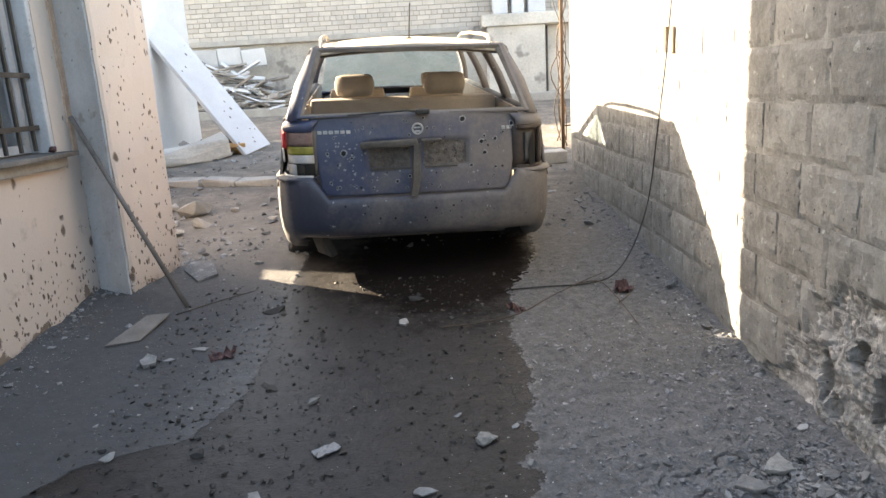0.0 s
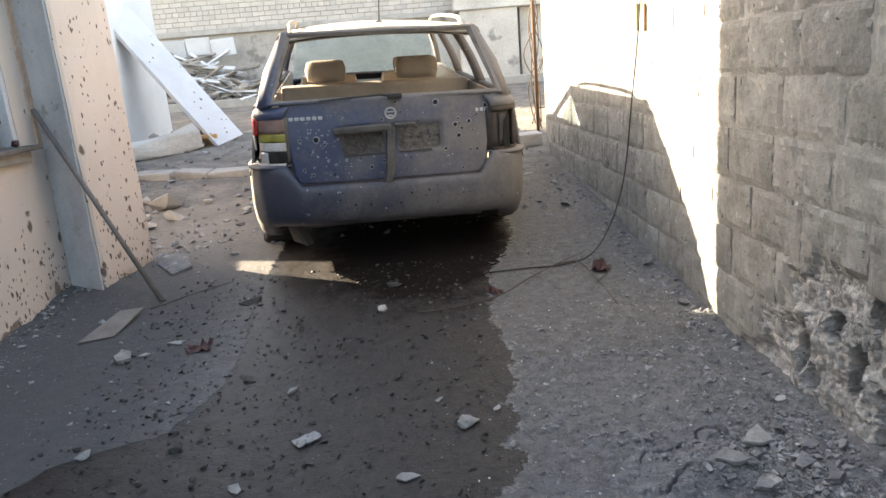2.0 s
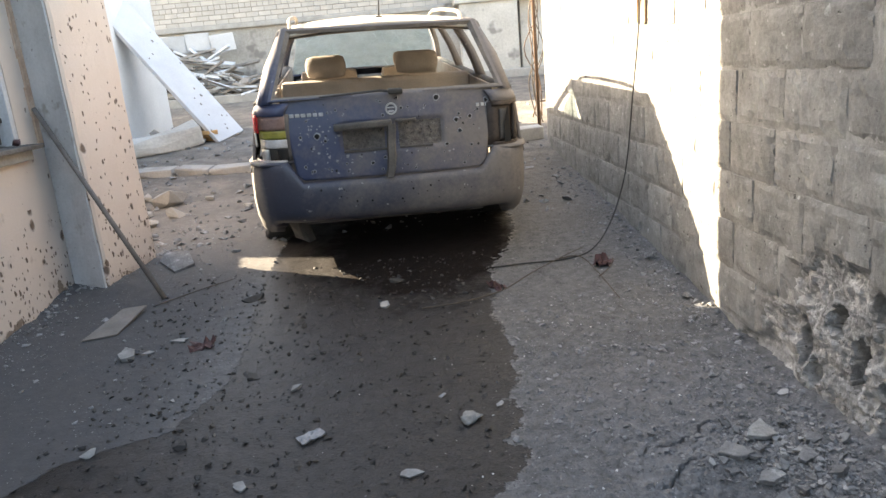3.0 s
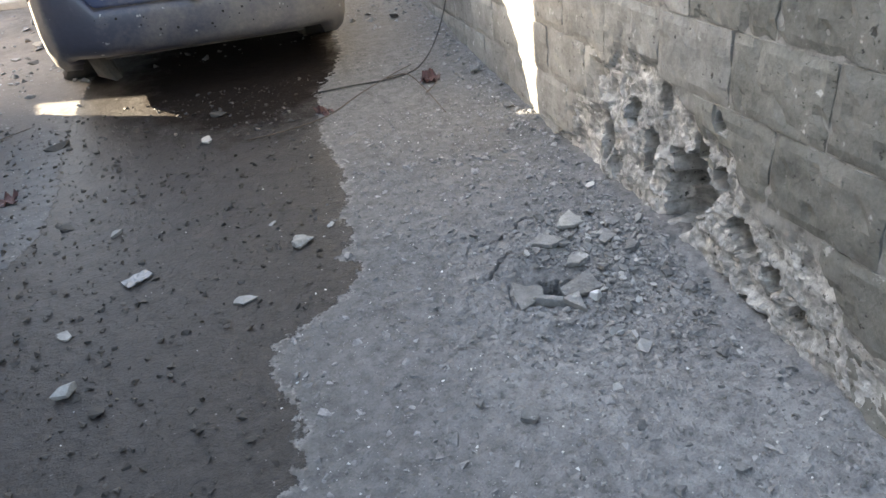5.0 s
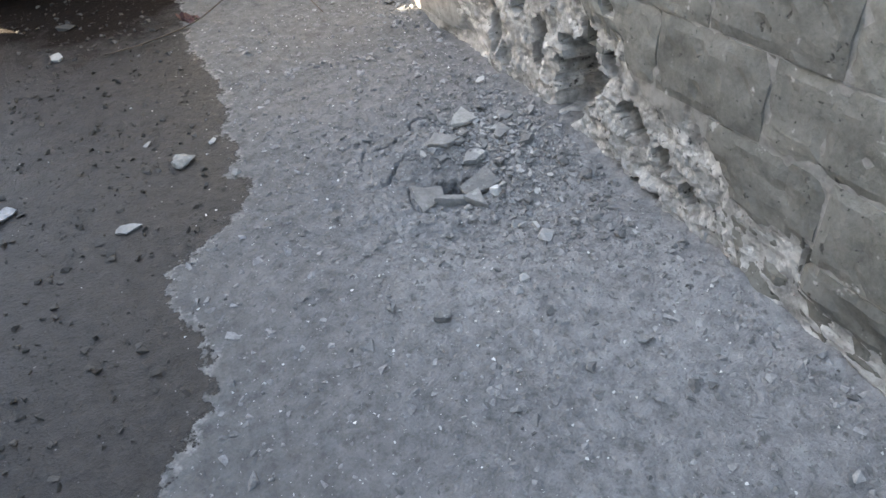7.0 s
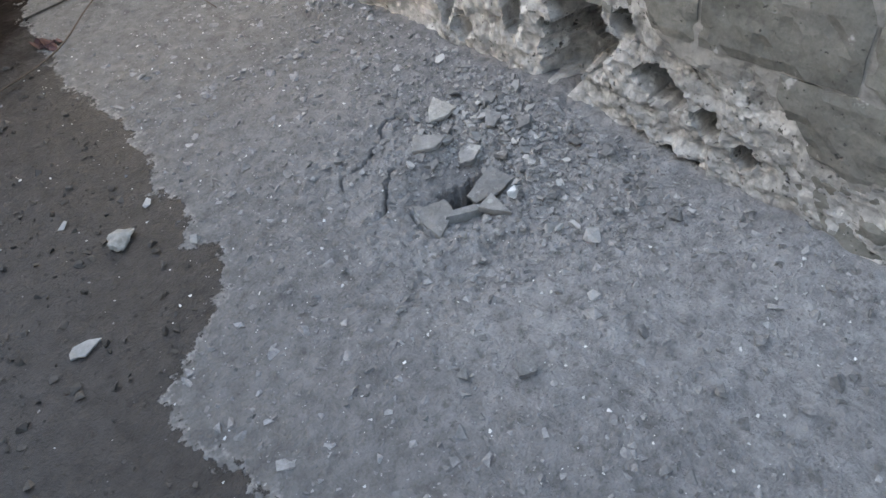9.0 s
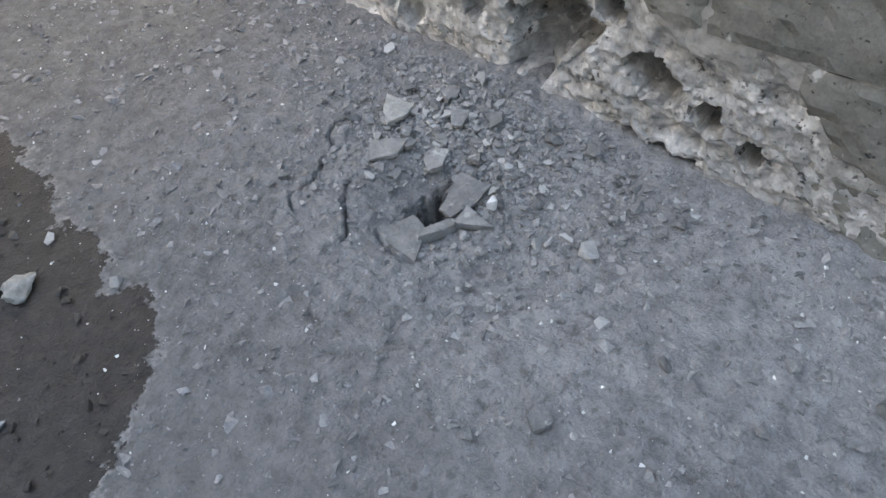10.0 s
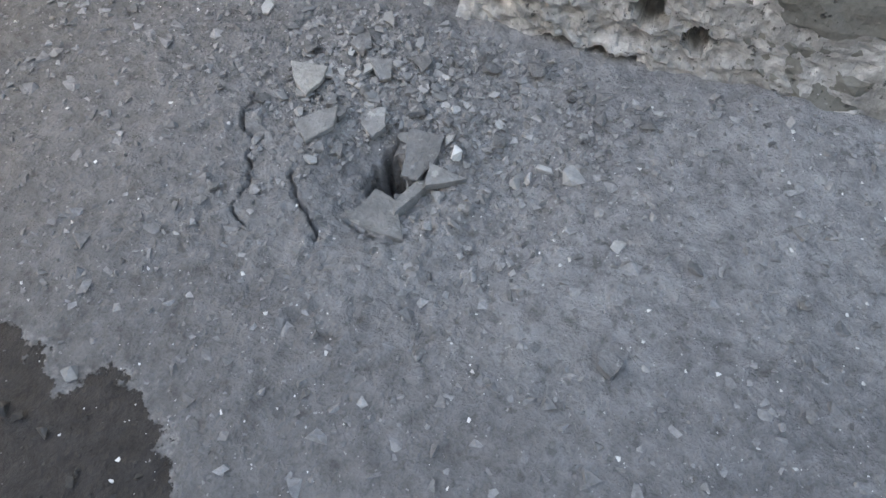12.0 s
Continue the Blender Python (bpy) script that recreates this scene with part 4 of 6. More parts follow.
def make_tailgate():
    bm = bmesh.new()
    rows = []
    for j in range(33):
        z = 0.575 + 0.505 * j / 32
        hw = gate_half(z)
        rows.append([(x, gate_y(x, z), z) for x in (hw * (2 * i / 72 - 1) for i in range(73))])
    loft(bm, rows)
    thick(bm, -0.03)
    gate = part("tailgate", bm, PAINT, car, "dented blue tailgate, brown with dust", smooth=True)
    # the frame of the missing rear window
    o = [(-0.735, 0.09, 1.07), (0.735, 0.09, 1.07), (0.61, 0.37, 1.482), (-0.61, 0.37, 1.482)]
    m = [(-0.712, 0.092, 1.080), (0.712, 0.092, 1.080), (0.590, 0.358, 1.470), (-0.590, 0.358, 1.470)]
    i = [(-0.692, 0.112, 1.090), (0.692, 0.112, 1.090), (0.566, 0.366, 1.447), (-0.566, 0.366, 1.447)]
    for name, a, b, mt, lab in (("window_surround", o, m, PAINT, ""), ("window_gasket", m, i, GASKET, "dusty dark rim of the missing rear window")):
        bm = bmesh.new()
        for k in range(4):
            q = (k + 1) % 4
            n = 12
            rows = [[Vector(u).lerp(Vector(v), t / n) for t in range(n + 1)] for u, v in ((a[k], a[q]), (b[k], b[q]))]
            loft(bm, rows)
        bmesh.ops.remove_doubles(bm, verts=bm.verts, dist=0.0005)
        thick(bm, 0.02)
        part(name, bm, mt, gate, lab)
    bm = bmesh.new()
    box(bm, (-0.33, -0.012, 0.885), (0.03, 0.055, 0.925), 0.012, pose(0, 0, 0, 0, -1.5, 0))
    part("handle_bar", bm, TRIM, gate, "dust-covered grip bar above the plate field")
    bm = bmesh.new()
    loft(bm, [[(x, y - 0.012, z) for x, y in ((-0.028, 0.03), (-0.02, 0.0), (0.02, 0.0), (0.028, 0.03))] for x0, z in ((0, 0.90),)] + [
        [(x + dx, y + dy, z) for x, y in ((-0.028, 0.03), (-0.02, 0.0), (0.02, 0.0), (0.028, 0.03))] for dx, dy, z in ((0.0, -0.015, 0.86), (-0.006, -0.02, 0.78), (-0.008, -0.028, 0.70), (-0.015, -0.03, 0.63), (-0.03, -0.035, 0.572))])
    thick(bm, 0.006)
    part("torn_trim", bm, TRIM, gate, "torn grip trim hanging down")
    for x0, x1 in ((-0.30, -0.04), (0.05, 0.32)):
        bm = bmesh.new()
        loft(bm, [[(x, gate_y(x, z) - 0.004 - 0.010 * max(0.0, fbm(x * 16, z * 16, 3.0)), z) for x in (x0 + (x1 - x0) * i / 22 for i in range(23))] for z in (0.75 + 0.15 * j / 13 for j in range(14))])
        thick(bm, 0.012)
        part("plate_field", bm, PLATE_DIRT, gate, "plate field caked with dark dirt")
    bm = bmesh.new()
    box(bm, (0.03, 0.005, 0.905), (0.16, 0.045, 0.922), 0.006)
    part("lamp_strip", bm, TRIM, gate, "broken strip above the plate field")
    for lo, hi in (((-0.30, 0.028, 0.733), (-0.03, 0.06, 0.747)), ((0.05, 0.028, 0.738), (0.26, 0.06, 0.750))):
        bm = bmesh.new()
        box(bm, lo, hi, 0.005)
        part("plate_ledge", bm, TRIM, gate, "dusty ledge below the plate field")
    # round emblem and lettering, as plain shapes
    bm = bmesh.new()
    ring = []
    for k in range(24):
        t = 2 * math.pi * k / 24
        ring.append([(0.012 + rr * math.cos(t), gate_y(0, 0.98) - hh, 0.982 + rr * math.sin(t)) for rr, hh in ((0.026, 0.004), (0.028, 0.012), (0.036, 0.012), (0.038, 0.0))])
    ring.append(ring[0])
    loft(bm, ring)
    box(bm, (-0.006, 0.063, 0.962), (0.030, 0.075, 0.972), 0.002)
    box(bm, (-0.010, 0.063, 0.985), (0.034, 0.075, 0.993), 0.002)
    part("round_emblem", bm, CHROME, gate, "dusty chrome ring emblem")
    bm = bmesh.new()
    for k in range(6):
        x = -0.615 + 0.036 * k
        y = gate_y(x, 0.975)
        box(bm, (x, y - 0.006, 0.965), (x + 0.027, y + 0.01, 0.986), 0.002)
    part("badge_bars", bm, CHROME, gate, "row of small chrome bars")
    bm = bmesh.new()
    for k in range(3):
        x = 0.555 + 0.03 * k
        y = gate_y(x, 0.965)
        box(bm, (x, y - 0.006, 0.955), (x + 0.021, y + 0.01, 0.976), 0.002)
    part("badge_bars", bm, CHROME, gate)
    bm = bmesh.new()
    tube(bm, [(0.05, 0.05, 1.085), (-0.05, 0.04, 1.10), (-0.22, 0.045, 1.092), (-0.42, 0.05, 1.082)], 0.009, 6, 0.6)
    box(bm, (0.0, 0.03, 1.072), (0.09, 0.09, 1.105), 0.01)
    part("rear_wiper", bm, BLACK_WIRE, gate, "bent black rear wiper")
    # holes punched by fragments, and chipped paint
    rnd = random.Random(11)
    holes, chips = bmesh.new(), bmesh.new()
    known = ((-0.46, 0.845, 0.017), (-0.56, 0.845, 0.008), (0.42, 0.885, 0.014), (0.44, 0.815, 0.012), (0.51, 0.90, 0.011), (0.35, 0.74, 0.010), (0.62, 0.99, 0.012), (0.30, 1.03, 0.015), (-0.13, 0.66, 0.010), (-0.05, 0.69, 0.009))
    for q in range(75):
        if q < len(known):
            x, z, r = known[q]
        else:
            x, z, r = rnd.uniform(-0.57, 0.6), rnd.uniform(0.60, 1.05), rnd.choice((0.004, 0.005, 0.006, 0.008))
        y = gate_y(x, z)
        pts = [(x + r * rnd.uniform(0.7, 1.2) * math.cos(t), z + r * rnd.uniform(0.7, 1.2) * math.sin(t)) for t in (2 * math.pi * k / 8 for k in range(8))]
        inner = [holes.verts.new((a, gate_y(a, b) - 0.0025, b)) for a, b in pts]
        holes.faces.new(inner)
        if rnd.random() < 0.8 or q < len(known):
            ring = [[(x + (a - x) * s, gate_y(a, b) - h, z + (b - z) * s) for s, h in ((1.0, 0.003), (1.2, 0.0035), (rnd.uniform(1.3, 1.7), 0.0012))] for a, b in pts]
            ring.append(ring[0])
            loft(chips, ring)
    for _ in range(90):
        x, z, r = rnd.uniform(-0.58, 0.6) if rnd.random() < 0.4 else rnd.uniform(-0.58, -0.25), rnd.uniform(0.60, 1.0), rnd.uniform(0.003, 0.010)
        pts = [(x + r * rnd.uniform(0.5, 1.2) * math.cos(t), z + r * rnd.uniform(0.5, 1.2) * math.sin(t)) for t in (2 * math.pi * k / 6 for k in range(6))]
        chips.faces.new([chips.verts.new((a, gate_y(a, b) - 0.0018, b)) for a, b in pts])
    tagged(part("fragment_holes", holes, BLACK_HOLE, gate), kind="stuff")
    tagged(part("chipped_paint", chips, BARE_METAL, gate), kind="stuff")


LAMP = ((0.655, 0.048), (0.72, 0.055), (0.775, 0.075), (0.82, 0.115), (0.845, 0.17), (0.858, 0.26), (0.862, 0.32))


def lamp_patch(name, z0, z1, i0, i1, s, material, parent, t=0.02, push=0.0, label=""):
    rows = []
    for j in range(5):
        z = z0 + (z1 - z0) * j / 4
        rows.append([(s * (x - push - 0.05 * max(0, z - 0.9)), y + push * 0.6 + 0.06 * max(0.0, z - 0.75), z) for x, y in LAMP[i0:i1 + 1]])
    return strip(name, rows, material, t * (1 if s > 0 else -1) * 1.0, label, parent)


SMOKED = surface("smoked_lens", (0.12, 0.075, 0.065), (0.26, 0.17, 0.15), 16, 80, rough=0.4)


def make_lamps():
    left = lamp_patch("tail_lamp", 0.712, 0.99, 0, 6, -1, TRIM, None, 0.03, 0.03, "broken tail lamp, its inside showing")
    lamp_patch("red_lens", 0.88, 0.99, 3, 6, -1, RED_LENS, left, 0.012, 0.0, "red lens")
    lamp_patch("smoked_lens", 0.90, 0.985, 0, 3, -1, SMOKED, left, 0.012, 0.006, "dusty smoked lens")
    lamp_patch("yellow_lens", 0.845, 0.895, 0, 3, -1, AMBER_LENS, left, 0.012, 0.008, "dull yellow lens")
    lamp_patch("clear_lens", 0.79, 0.842, 0, 3, -1, CLEAR_LENS, left, 0.012, 0.010, "whitish clear lens")
    lamp_patch("red_lens", 0.79, 0.88, 4, 6, -1, CLEAR_LENS, left, 0.012, 0.0)
    lamp_patch("bulb_tray", 0.715, 0.782, 0, 1, -1, BLACK_HOLE, left, 0.012, 0.012, "empty black bulb tray")
    lamp_patch("bulb_tray", 0.715, 0.782, 2, 3, -1, CHROME, left, 0.012, 0.010, "silver reflector with a hole")
    lamp_patch("lamp_rim", 0.700, 0.714, 0, 6, -1, CLEAR_LENS, left, 0.012, 0.0)
    right = lamp_patch("tail_lamp", 0.70, 0.975, 0, 6, 1, LAMP_DARK, None, 0.03, 0.03, "smashed tail lamp, an empty dark housing")
    lamp_patch("housing_rim", 0.70, 0.722, 0, 6, 1, LAMP_DARK, right, 0.02, 0.0)
    lamp_patch("housing_rim", 0.955, 0.98, 0, 6, 1, LAMP_DARK, right, 0.02, 0.0)
    lamp_patch("housing_rim", 0.70, 0.98, 3, 4, 1, LAMP_DARK, right, 0.02, 0.004)
    lamp_patch("lens_remnant", 0.74, 0.93, 1, 2, 1, TRIM, right, 0.012, 0.012, "dusty remnant of the lens")
    bm = bmesh.new()
    loft(bm, [[(0.735, 0.055, 0.72), (0.775, 0.062, 0.72)], [(0.73, 0.065, 0.82), (0.77, 0.072, 0.80)], [(0.755, 0.07, 0.94), (0.76, 0.075, 0.94)]])
    thick(bm, 0.006)
    part("lens_shard", bm, BLACK_HOLE, right, "dark broken shard of lens")
    for s in (-1, 1):
        z0, z1 = 0.985, 1.055
        rows = [[(s * (x - 0.05 * max(0, z - 0.9) - (0.04 * k)), y + 0.06 * max(0.0, z - 0.75) + 0.02 * k, z) for x, y in LAMP] for k, z in ((0, z0), (0.3, (z0 + z1) / 2), (1, z1))]
        strip("quarter_top", rows, PAINT, 0.015)
        rows = [[(s * (x + d), y - 0.3 * d, 0.704 - 0.25 * max(0.0, d)) for x, y in LAMP] for d in (-0.06, 0.0, 0.05)]
        strip("bumper_shelf", rows, BUMPER_PAINT, 0.012)
        rows = [[(s * x, y, z) for x, y in ((0.64, 0.10), (0.72, 0.105), (0.80, 0.16), (0.83, 0.30))] for z in (0.56, 0.8, 1.03)]
        strip("corner_inner", rows, TRIM, 0.01)


def make_cabin():
    for s in (-1, 1):
        lo, hi = (0.83, 1.045), (0.635, 1.455)

        def pillar(name, y0, y1, y2, y3, lab=""):
            rows = [[(s * (lo[0] + (hi[0] - lo[0]) * k + 0.02 * math.sin(math.pi * k)), a + (b - a) * k, lo[1] + (hi[1] - lo[1]) * k) for k in (0, 0.25, 0.5, 0.75, 1.0)] for a, b in ((y0, y2), (y1, y3))]
            strip(name, rows, PAINT, 0.045, lab)
        rows = [[(s * x, y, z) for x, y, z in col] for col in (
            ((0.738, 0.09, 1.062), (0.678, 0.22, 1.26), (0.612, 0.372, 1.484)), ((0.80, 0.15, 1.05), (0.74, 0.26, 1.26), (0.637, 0.43, 1.476)), ((0.825, 0.34, 1.045), (0.76, 0.42, 1.25), (0.650, 0.60, 1.455)))]
        strip("rear_pillar", rows, PAINT, 0.045, "dusty blue rear pillar")
        pillar("door_pillar", 1.02, 1.20, 1.10, 1.24)
        pillar("door_pillar", 1.98, 2.12, 2.02, 2.12)
        pillar("windscreen_pillar", 3.28, 3.40, 2.56, 2.64)
        rows = [[(s * x, y, z) for y in (0.40, 0.9, 1.5, 2.1, 2.64)] for x, z in ((0.665, 1.43), (0.65, 1.46), (0.61, 1.485))]
        strip("roof_edge", rows, PAINT, 0.03)
        rows = [[(s * x, y, z) for y in (0.3, 1.2, 2.2, 3.3)] for x, z in ((0.845, 1.00), (0.84, 1.045), (0.79, 1.06), (0.76, 1.04))]
        strip("window_ledge", rows, TRIM, 0.012)
        strip("inner_trim", [[(s * x, y, z) for y in (0.12, 0.6, 1.2)] for x, z in ((0.72, 0.46), (0.74, 0.75), (0.755, 1.04))], SEAT, 0.02, "dusty beige load-space trim")
        strip("door_lining", [[(s * 0.76, y, z) for y in (1.2, 2.2, 3.3)] for z in (0.35, 0.7, 1.04)], SEAT, 0.02)
        bm = bmesh.new()
        z = 1.50
        ys = (0.60, 0.66, 0.75, 1.0, 1.6, 2.1, 2.3, 2.38)
        hs = (1.475, 1.51, 1.535, 1.545, 1.55, 1.54, 1.515, 1.48)
        tube(bm, [(s * (0.575 + 0.004 * k), y, h - 0.012) for k, (y, h) in enumerate(zip(ys, hs))], 0.013, 8)
        part("roof_rail", bm, ROOF_DUST, car, "dust-covered roof rail")
    bm = bmesh.new()
    loft(bm, [[(x, y, 1.488 + h - 0.045 * (x / 0.62) ** 2 + 0.006 * fbm(x * 3, y * 2)) for x in (0.62 * (i / 10 - 1) for i in range(21))] for y, h in ((0.365, -0.004), (0.42, 0.008), (0.7, 0.022), (1.2, 0.034), (1.8, 0.03), (2.3, 0.01), (2.62, -0.015))])
    thick(bm, -0.02)
    part("roof", bm, ROOF_DUST, car, "roof under a thick layer of tan dust", smooth=True)
    bm = bmesh.new()
    loft(bm, [[(x, y, 1.45 + h - 0.03 * (x / 0.6) ** 2) for x in (0.60 * (i / 6 - 1) for i in range(13))] for y, h in ((0.40, 0.0), (1.2, 0.02), (2.6, -0.02))])
    thick(bm, 0.01)
    part("headlining", bm, SEAT, car, "dusty beige headlining", smooth=True)
    bm = bmesh.new()
    tube(bm, [(0.03, 0.80, 1.50), (0.032, 0.78, 1.56), (0.036, 0.70, 1.75)], 0.007, 6, 0.5)
    box(bm, (0.005, 0.77, 1.50), (0.055, 0.85, 1.525), 0.01)
    part("aerial", bm, BLACK_WIRE, car, "short black roof aerial")
    bm = bmesh.new()
    loft(bm, [[(x * wd, y + 0.12 * (1 - (x / 0.66) ** 2), z) for x in (0.66 * (i / 8 - 1) for i in range(17))] for y, z, wd in ((3.22, 0.97, 1.12), (2.95, 1.15, 1.04), (2.58, 1.44, 0.92))])
    part("windscreen", bm, CRACKED_GLASS, car, "shattered pale windscreen still in place", smooth=True)
    bm = bmesh.new()
    loft(bm, [[(x, y, z - 0.05 * (x / 0.8) ** 2) for x in (w_ * (i / 8 - 1) for i in range(17))] for y, z, w_ in ((3.28, 1.0, 0.84), (3.7, 0.955, 0.84), (4.2, 0.86, 0.78), (4.5, 0.76, 0.68))])
    thick(bm, -0.02)
    part("bonnet", bm, PAINT, car, "blue bonnet under dust", smooth=True)
    bm = bmesh.new()
    loft(bm, [[(x, y + 0.16 * (1 - (x / 0.8) ** 2), z) for x in (0.78 * (i / 8 - 1) for i in range(17))] for y, z in ((4.30, 0.28), (4.42, 0.34), (4.46, 0.5), (4.42, 0.62), (4.38, 0.75))])
    thick(bm, -0.02)
    part("front_bumper", bm, BUMPER_PAINT, car, "dusty blue front bumper", smooth=True)
    for s in (-1, 1):
        bm = bmesh.new()
        box(bm, (min(s * 0.45, s * 0.70), 4.40, 0.62), (max(s * 0.45, s * 0.70), 4.47, 0.74), 0.02)
        part("headlamp", bm, CLEAR_LENS, car, "dusty headlamp")
    # floor, seats, dashboard
    bm = bmesh.new()
    box(bm, (-0.74, 0.10, 0.40), (0.74, 1.25, 0.47), 0.01)
    box(bm, (-0.78, 1.25, 0.24), (0.78, 3.4, 0.30), 0.01)
    box(bm, (-0.60, 0.12, 0.26), (0.60, 0.70, 0.40), 0.03)
    part("floor_pan", bm, TRIM, car)
    # underside, axle and silencer are added, in black, to darken below the car
    bm = bmesh.new()
    box(bm, (-0.72, 0.80, 0.19), (0.72, 4.25, 0.25), 0.02)
    part("underbody", bm, TYRE, car, "black underside added to block light")
    bm = bmesh.new()
    box(bm, (-0.62, 0.93, 0.17), (0.62, 1.05, 0.25), 0.03)
    part("rear_axle", bm, TYRE, car)
    bm = bmesh.new()
    box(bm, (0.20, 0.26, 0.22), (0.58, 0.66, 0.34), 0.05)
    part("silencer", bm, TYRE, car, "exhaust silencer, black for the shade under the car")
    bm = bmesh.new()
    box(bm, (-0.72, 1.16, 0.46), (0.72, 1.30, 1.075), 0.03, None)
    box(bm, (-0.70, 1.28, 0.46), (0.70, 1.75, 0.60), 0.05)
    part("rear_seat", bm, SEAT, car, "dusty beige rear bench seat", smooth=False)
    for x0, x1, y in ((-0.53, -0.22, 1.30), (0.16, 0.50, 1.30)):
        bm = bmesh.new()
        box(bm, (x0, y - 0.07, 1.08), (x1, y + 0.06, 1.25), 0.065)
        part("headrest", bm, SEAT, car, "beige headrest", smooth=True)
    for x in (-0.36, 0.36):
        bm = bmesh.new()
        box(bm, (x - 0.25, 2.10, 0.45), (x + 0.25, 2.25, 1.08), 0.06)
        box(bm, (x - 0.25, 2.2, 0.36), (x + 0.25, 2.7, 0.52), 0.05)
        seat = part("front_seat", bm, SEAT, car, "dusty beige front seat")
        bm = bmesh.new()
        box(bm, (x - 0.14, 2.10, 1.07), (x + 0.14, 2.20, 1.20), 0.045)
        part("headrest", bm, SEAT, seat, smooth=True)
    bm = bmesh.new()
    box(bm, (-0.72, 2.86, 0.55), (0.72, 3.25, 0.93), 0.06)
    part("dashboard", bm, TRIM, car, "dust-grey dashboard")


def make_wheels():
    for sx, y in ((-1, 1.0), (1, 1.0), (-1, 3.68), (1, 3.68)):
        bm = bmesh.new()
        rows = []
        base = 0.028 * -sx
        for k in range(33):
            t = 2 * math.pi * k / 32
            prof = []
            for px, r in ((-0.085, 0.19), (-0.105, 0.235), (-0.10, 0.285), (-0.075, 0.308), (0.0, 0.312), (0.075, 0.308), (0.10, 0.285), (0.105, 0.235), (0.085, 0.19)):
                z = r * math.sin(t)
                flat = -0.255
                bulge = 1.0 + (0.35 if z < flat + 0.05 else 0.0)
                prof.append((px * bulge, r * math.cos(t), max(z, flat)))
            rows.append(prof)
        loft(bm, rows)
        bmesh.ops.remove_doubles(bm, verts=bm.verts, dist=0.0005)
        wheel = part("wheel", bm, TYRE, car, "flat dusty tyre", smooth=True)
        wheel.matrix_basis = pose(sx * 0.815, y, 0.255 + sx * 0.028)
        bm = bmesh.new()
        ring = [[(sx * a, r * math.cos(t), r * math.sin(t)) for a, r in ((-0.05, 0.195), (0.07, 0.195), (0.085, 0.185), (0.06, 0.15), (0.05, 0.06), (0.06, 0.0001))] for t in (2 * math.pi * k / 20 for k in range(21))]
        loft(bm, ring)
        part("rim", bm, CHROME, wheel, "dusty silver rim")
        bm = bmesh.new()
        arch = [[(sx * x, y + 0.352 * math.cos(t), 0.31 + 0.352 * math.sin(t)) for x in (0.62, 0.87)] for t in (math.pi * k / 12 for k in range(13))]
        loft(bm, arch)
        thick(bm, 0.01)
        part("wheel_arch", bm, TRIM, car)
    bm = bmesh.new()
    loft(bm, [[(-0.76, 0.62, 0.30), (-0.70, 0.60, 0.33), (-0.62, 0.60, 0.33), (-0.58, 0.62, 0.28)], [(-0.74, 0.55, 0.18), (-0.68, 0.52, 0.20), (-0.62, 0.53, 0.17), (-0.60, 0.58, 0.15)], [(-0.70, 0.52, 0.06), (-0.64, 0.47, 0.05), (-0.60, 0.46, 0.035), (-0.56, 0.50, 0.04)]])
    thick(bm, 0.008)
    part("torn_liner", bm, TRIM, car, "torn wheel-arch liner hanging to the ground")


make_bumper()
for s_ in (-1, 1):
    make_flank(s_)
make_tailgate()
make_lamps()
make_cabin()
make_wheels()


# ---- things lying and standing in the alley ----
def on_ground(x, y, sink=0.0):
    return RAMP @ Matrix.Translation((x, y, ground_height(x, y) - sink))


def broken_plate(seed, flat):
    """A flat piece of broken concrete about 1 across, with a ragged edge and uneven faces."""
    r = random.Random(seed)
    n = r.randrange(3, 5)
    angles = sorted(2 * math.pi * (k + r.uniform(-0.35, 0.35)) / n for k in range(n))
    angles = [a for k, a0 in enumerate(angles) for a in (a0, 0.5 * (a0 + (angles[(k + 1) % n] + (2 * math.pi if k == n - 1 else 0))) + r.uniform(-0.15, 0.15))]
    n *= 2
    rim = [((0.56 * q) * math.cos(a), (0.48 * q) * math.sin(a)) for a, q in ((a, r.uniform(0.80, 1.12) if i % 2 == 0 else math.cos(2 * math.pi / n) * r.uniform(0.98, 1.22)) for i, a in enumerate(angles))]
    bm = bmesh.new()
    rows = [[(x * s + r.uniform(-0.02, 0.02), y * s + r.uniform(-0.02, 0.02), z * flat + r.uniform(-0.03, 0.03) * (0.4 + flat)) for x, y in rim]
            for s, z in ((0.86, 0.0), (0.97, 0.4), (1.0, 0.80), (0.97, 0.90))]
    vs = loft(bm, rows, close=True)
    bm.faces.new(vs[0][::-1])
    top = bm.verts.new((r.uniform(-0.08, 0.08), r.uniform(-0.08, 0.08), flat * 0.94))
    for k in range(n):
        bm.faces.new((vs[-1][k], vs[-1][(k + 1) % n], top))
    bmesh.ops.recalc_face_normals(bm, faces=bm.faces)
    return bm


